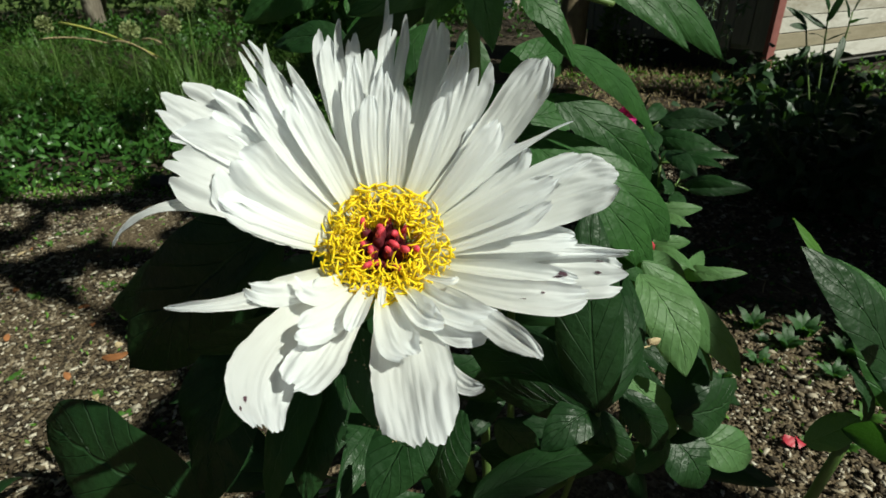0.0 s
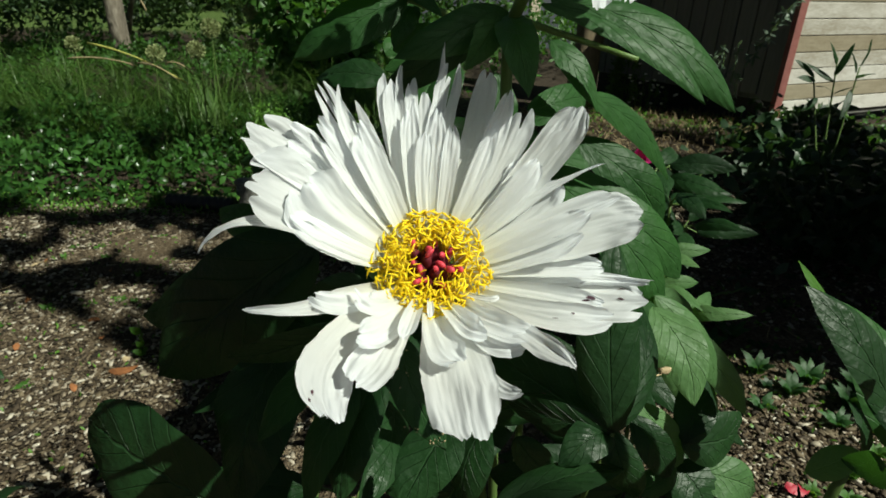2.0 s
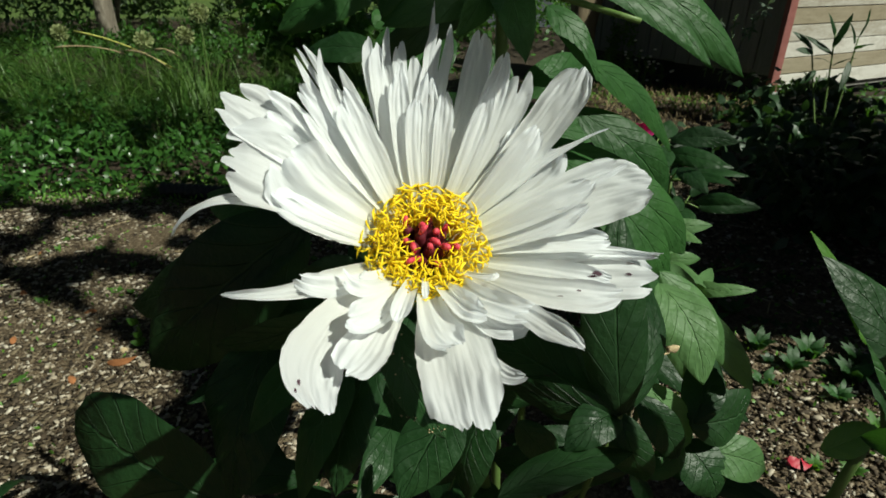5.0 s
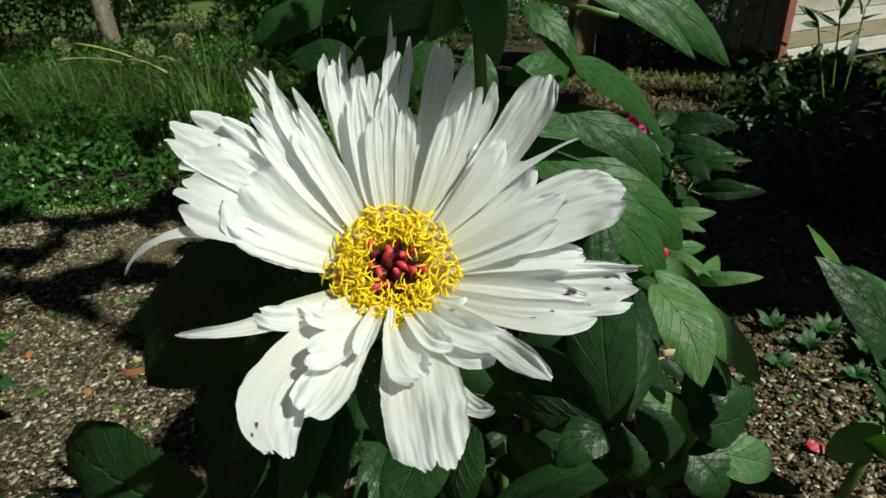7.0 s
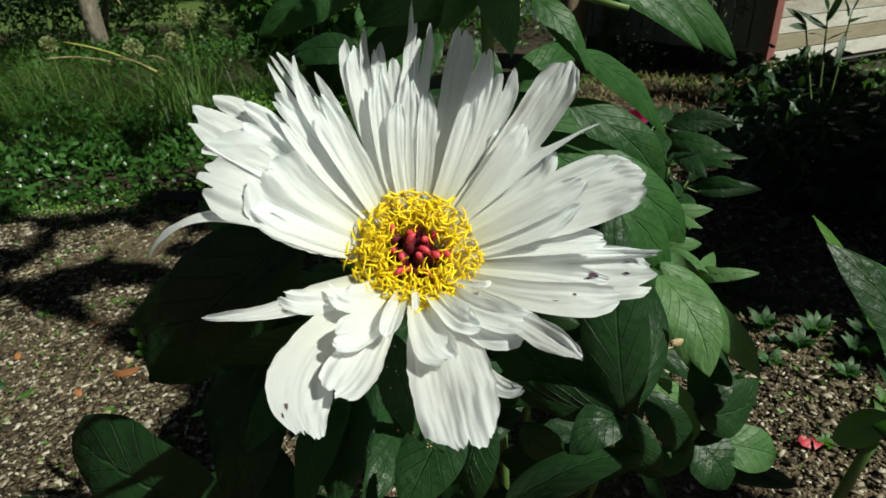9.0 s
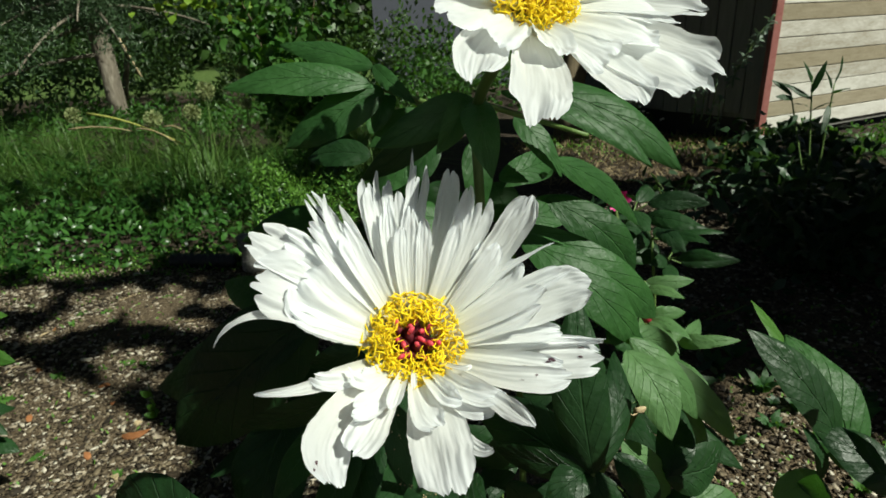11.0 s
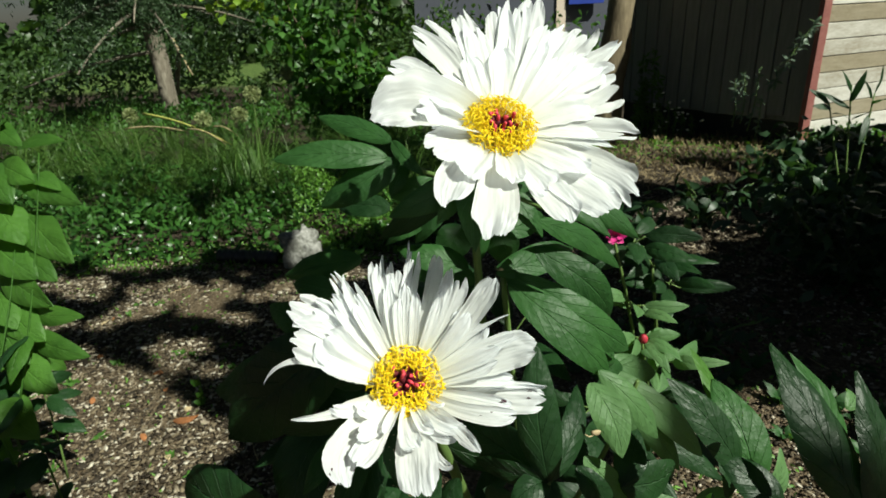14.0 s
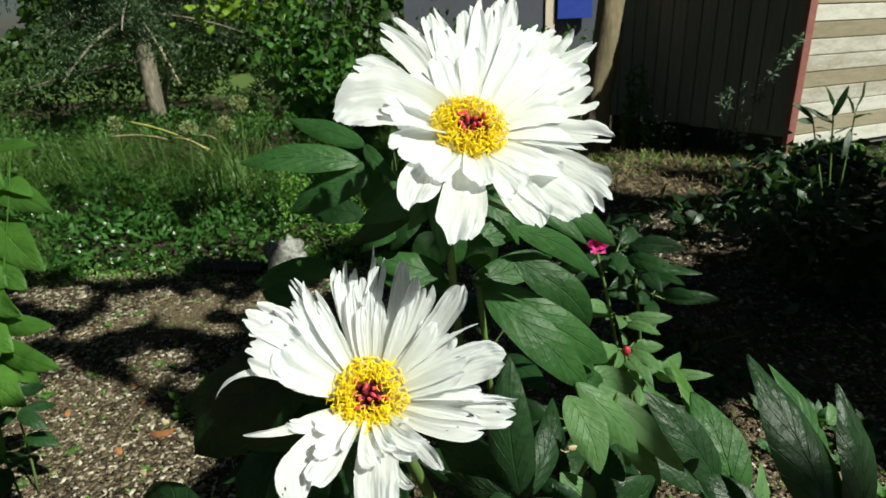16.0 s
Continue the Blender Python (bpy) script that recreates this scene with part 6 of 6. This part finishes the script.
dl = Vector((-1.019, 1.838, 0.012))
dead = thing("dead_leaf", tuple(dl), "curled orange-brown dead leaf on gravel", "dead leaf")
part("blade", leaf_shape(dl + Vector((-0.05, 0, 0.0)), dl + Vector((0.05, 0.02, 0.01)), 0.03, 0.018, 25), DEAD_LEAF, dead)
for k in range(26):
    p = Vector((rng.uniform(-2.2, -0.3), rng.uniform(1.3, 3.3), 0.01))
    a = rng.uniform(0, 6.28)
    q = p + Vector((math.cos(a), math.sin(a), 0.1)) * rng.uniform(0.025, 0.05)
    t = thing("dead_leaf", tuple(p), "small dry brown leaf on gravel", "dead leaf")
    part("blade", leaf_shape(p, q, 0.022, 0.006, rng.normal(0, 20), False, 8, 4), DEAD_LEAF if k % 3 == 0 else TAN, t)
for k in range(9):
    p = Vector((0.747, 1.586, 0.010)) + Vector((rng.normal(0, 0.10), rng.normal(0, 0.10), 0))
    t = thing("fallen_petal", tuple(p), "fallen magenta petal on the ground", "petal")
    v, f = blades([p], [(rng.normal(), rng.normal(), 0.2)], [(0, 0, 1)], [0.035], [0.028], 0.3, -0.1)
    part("blade", mesh_of("blade", v, f), MAGENTA, t)

# ---- by the shed ----
def spire(base, top, sag, leaves_n, size, mat, label, flowers=0):
    t = thing("weed", tuple(base), label, "weed")
    pts = swing(base, top, 10, sag)
    stem(t, pts, 0.006, 0.002, "stem", STEM)
    n = leaves_n
    pick = rng.uniform(0.15, 1.0, n) * 9.99
    s = np.array([tuple(pts[int(q)].lerp(pts[int(q) + 1], q % 1)) for q in pick])
    d = rand_dirs(n, -0.3)
    v, f = blades(s, d, rand_dirs(n, 1.0), size * rng.uniform(0.6, 1.2, n), size * 0.28 * np.ones(n), 0.2, 0.1)
    tagged(part("foliage", fast_mesh("foliage", v, f), mat, t, smooth=False), kind="stuff")
    for k in range(flowers):
        p = Vector(top) + Vector((rng.normal(0, 0.07), rng.normal(0, 0.05), rng.normal(-0.05, 0.06)))
        bm = bmesh.new()
        bmesh.ops.create_icosphere(bm, subdivisions=1, radius=0.02, matrix=Matrix.Translation(p) @ Matrix.Diagonal((1, 1, 0.6, 1)))
        part("flower", bm, WHITE_DOT, t)


for x, top in ((1118, 95), (1130, 85), (1142, 78), (1150, 110), (1125, 120), (1110, 140)):
    b = Vector((2.440, 6.877, 0.000)) + Vector(((x - 1130) * 0.0062, rng.normal(0, 0.05), 0))
    spire(b, b + Vector((rng.normal(0.02, 0.04), 0, (235 - top) * 0.0062)), (0.02, 0, 0), 70, 0.10, GRASS, "tall narrow-leaved weed by the shed wall")
for x, y in ((1155, 175), (1175, 165), (1190, 178), (1165, 195), (1205, 190), (1225, 200)):
    b = Vector((2.608, 6.607, 0.000)) + Vector(((x - 1170) * 0.0062, rng.normal(0, 0.05), 0))
    spire(b, b + Vector((0, 0, (240 - y) * 0.0062)), (0.01, 0, 0), 40, 0.06, GRASS, "weed with small white flower heads", 4)
spire(Vector((3.338, 5.225, 1.284)), Vector((2.970, 5.175, 0.715)), (0.0, -0.05, 0.10), 90, 0.09, SILVER, "pale flowering vine hanging by the corner post")
for x0, y0, x1, y1 in ((1322, 205, 1340, 105), (1310, 180, 1318, 110), (1335, 225, 1348, 150), (1298, 190, 1305, 118)):
    spire(Vector((2.906, 5.250, 0.253)) + Vector(((x0 - 1330) * 0.006, 0, (232 - y0) * 0.003)), Vector((2.886, 5.353, 0.877)) + Vector(((x1 - 1330) * 0.006, 0, (105 - y1) * 0.006)), (0.02, 0, 0), 30, 0.07, SILVER, "pale seeding weed against dark boards")
STRAW = mass_material("dry_straw", (0.10, 0.075, 0.04), (0.26, 0.20, 0.11), (0.3, 0.22, 0.1), 0.15, 0.8)
low_bed("straw", 3000, 1.2, 3.7, 4.6, 6.6, 0.07, 0.09, STRAW, "dry straw and leaf litter before the shed", "straw", 0.12)
low_bed("weeds", 700, 1.3, 3.6, 5.4, 6.5, 0.14, 0.06, FINE_GREEN, "low straggling weeds before the shed", "weeds", 0.3)
low_bed("weeds", 1500, 3.6, 5.4, 4.9, 5.7, 0.30, 0.07, SHRUB, "green weeds along the white wall", "weeds", 0.4)

house = thing("house", (1.6, 13.6, 0.0), "grey house wall with cream corner board", "house")
part("wall", box((-0.4, 13.4, 0), (3.05, 0, 0), (0, 0.3, 0), (0, 0, 4.0)), GREY_WALL, house, "", False)
part("corner_board", box(Vector((2.652, 13.36, 0)), (0.20, 0, 0), (0, 0.3, 0), (0, 0, 4.0)), CREAM, house, "cream corner board", False)
part("shutter", box((2.90, 13.3, 1.55), (0.75, 0, 0), (0, 0.08, 0), (0, 0, 1.6)), BLUE, house, "deep blue painted panel", False)
part("side_wall", box((2.86, 13.5, 0), (3.0, 0, 0), (0, 0.3, 0), (0, 0, 4.0)), GREY_WALL, house, "", False)
low_bed("undergrowth", 3500, 0.0, 4.2, 8.8, 12.2, 1.35, 0.12, SHRUB, "dark shrubs before the far house", "shrubs")

# ---- scraps ----
def scrap(at, out, size, mat, label):
    """A shrivelled bit of flower with a thin curled tail, caught on a leaf."""
    n = Vector(out).normalized()
    c = Vector(at) + n * size * 0.25
    x = n.cross(Vector((0, 0, 1))).normalized()
    y = n.cross(x)
    t = thing("withered_scrap", tuple(at), label, "plant debris")
    bm = bmesh.new()
    bmesh.ops.create_icosphere(bm, subdivisions=2, radius=1)
    for v in bm.verts:
        q = v.co * (1 + 0.5 * noise.noise(v.co * 1.7 + c * 50))
        v.co = c + x * q.x * size + y * q.y * size * 0.55 + n * q.z * size * 0.4
    part("husk", bm, mat, t)
    tail = [c + x * size * u * 2.6 + y * size * math.sin(u * 4) * 0.6 + n * size * 0.25 * u for u in (0.2, 0.5, 0.8, 1.1)]
    part("tail", mesh_of("tail", *tube(tail, taper(size * 0.16, size * 0.05, 4), 5)), mat, t)


scrap((0.2348, 0.5691, 1.099), (0.27, -0.95, 0.11), 0.0036, WHITE_DOT, "pale dried petal scrap stuck on a leaf")
scrap((0.1973, 0.4336, 1.0438), (0.16, -0.95, 0.27), 0.0055, TAN, "dry tan flower scrap lying on a leaf")
scrap((0.1071, 0.408, 1.0465), (0.04, -0.91, -0.40), 0.0040, WOODY, "small withered bud with a thin tail on a leaf")
scrap((0.1173, 0.5787, 1.1687), (-0.58, -0.79, 0.22), 0.0032, TAN, "small pale bud scale at a leaf joint")
for k, (x, y) in enumerate(((1.07, 1.23), (1.10, 1.21), (1.13, 1.24), (0.93, 1.62), (0.90, 1.60), (0.94, 1.58))):
    p = Vector((x, y, 0.014))
    t = thing("fallen_petal", tuple(p), "fallen crimson petal on the gravel", "petal")
    v, f = blades([p], [(math.cos(k * 2.1), math.sin(k * 2.1), 0.25)], [(0, -0.5, 1)], [0.045], [0.036], 0.3, 0.2)
    part("blade", mesh_of("blade", v, f), BUD_RED if k < 3 else MAGENTA, t)
for k in range(60):
    x, y = (rng.uniform(-2.4, -0.3), rng.uniform(1.2, 3.3)) if k % 3 else (rng.uniform(0.6, 2.2), rng.uniform(1.1, 3.4))
    a, ln = rng.uniform(0, 3.14), rng.uniform(0.04, 0.16)
    p = Vector((x, y, 0.012))
    t = thing("twig", tuple(p), "thin dry twig lying on gravel", "twig")
    q = p + Vector((math.cos(a) * ln, math.sin(a) * ln, 0.006))
    part("stick", mesh_of("stick", *tube(swing(p, q, 4, (rng.normal(0, 0.006), rng.normal(0, 0.006), 0)), taper(0.0024, 0.0012, 5), 5)), WOODY if k % 2 else TAN, t)
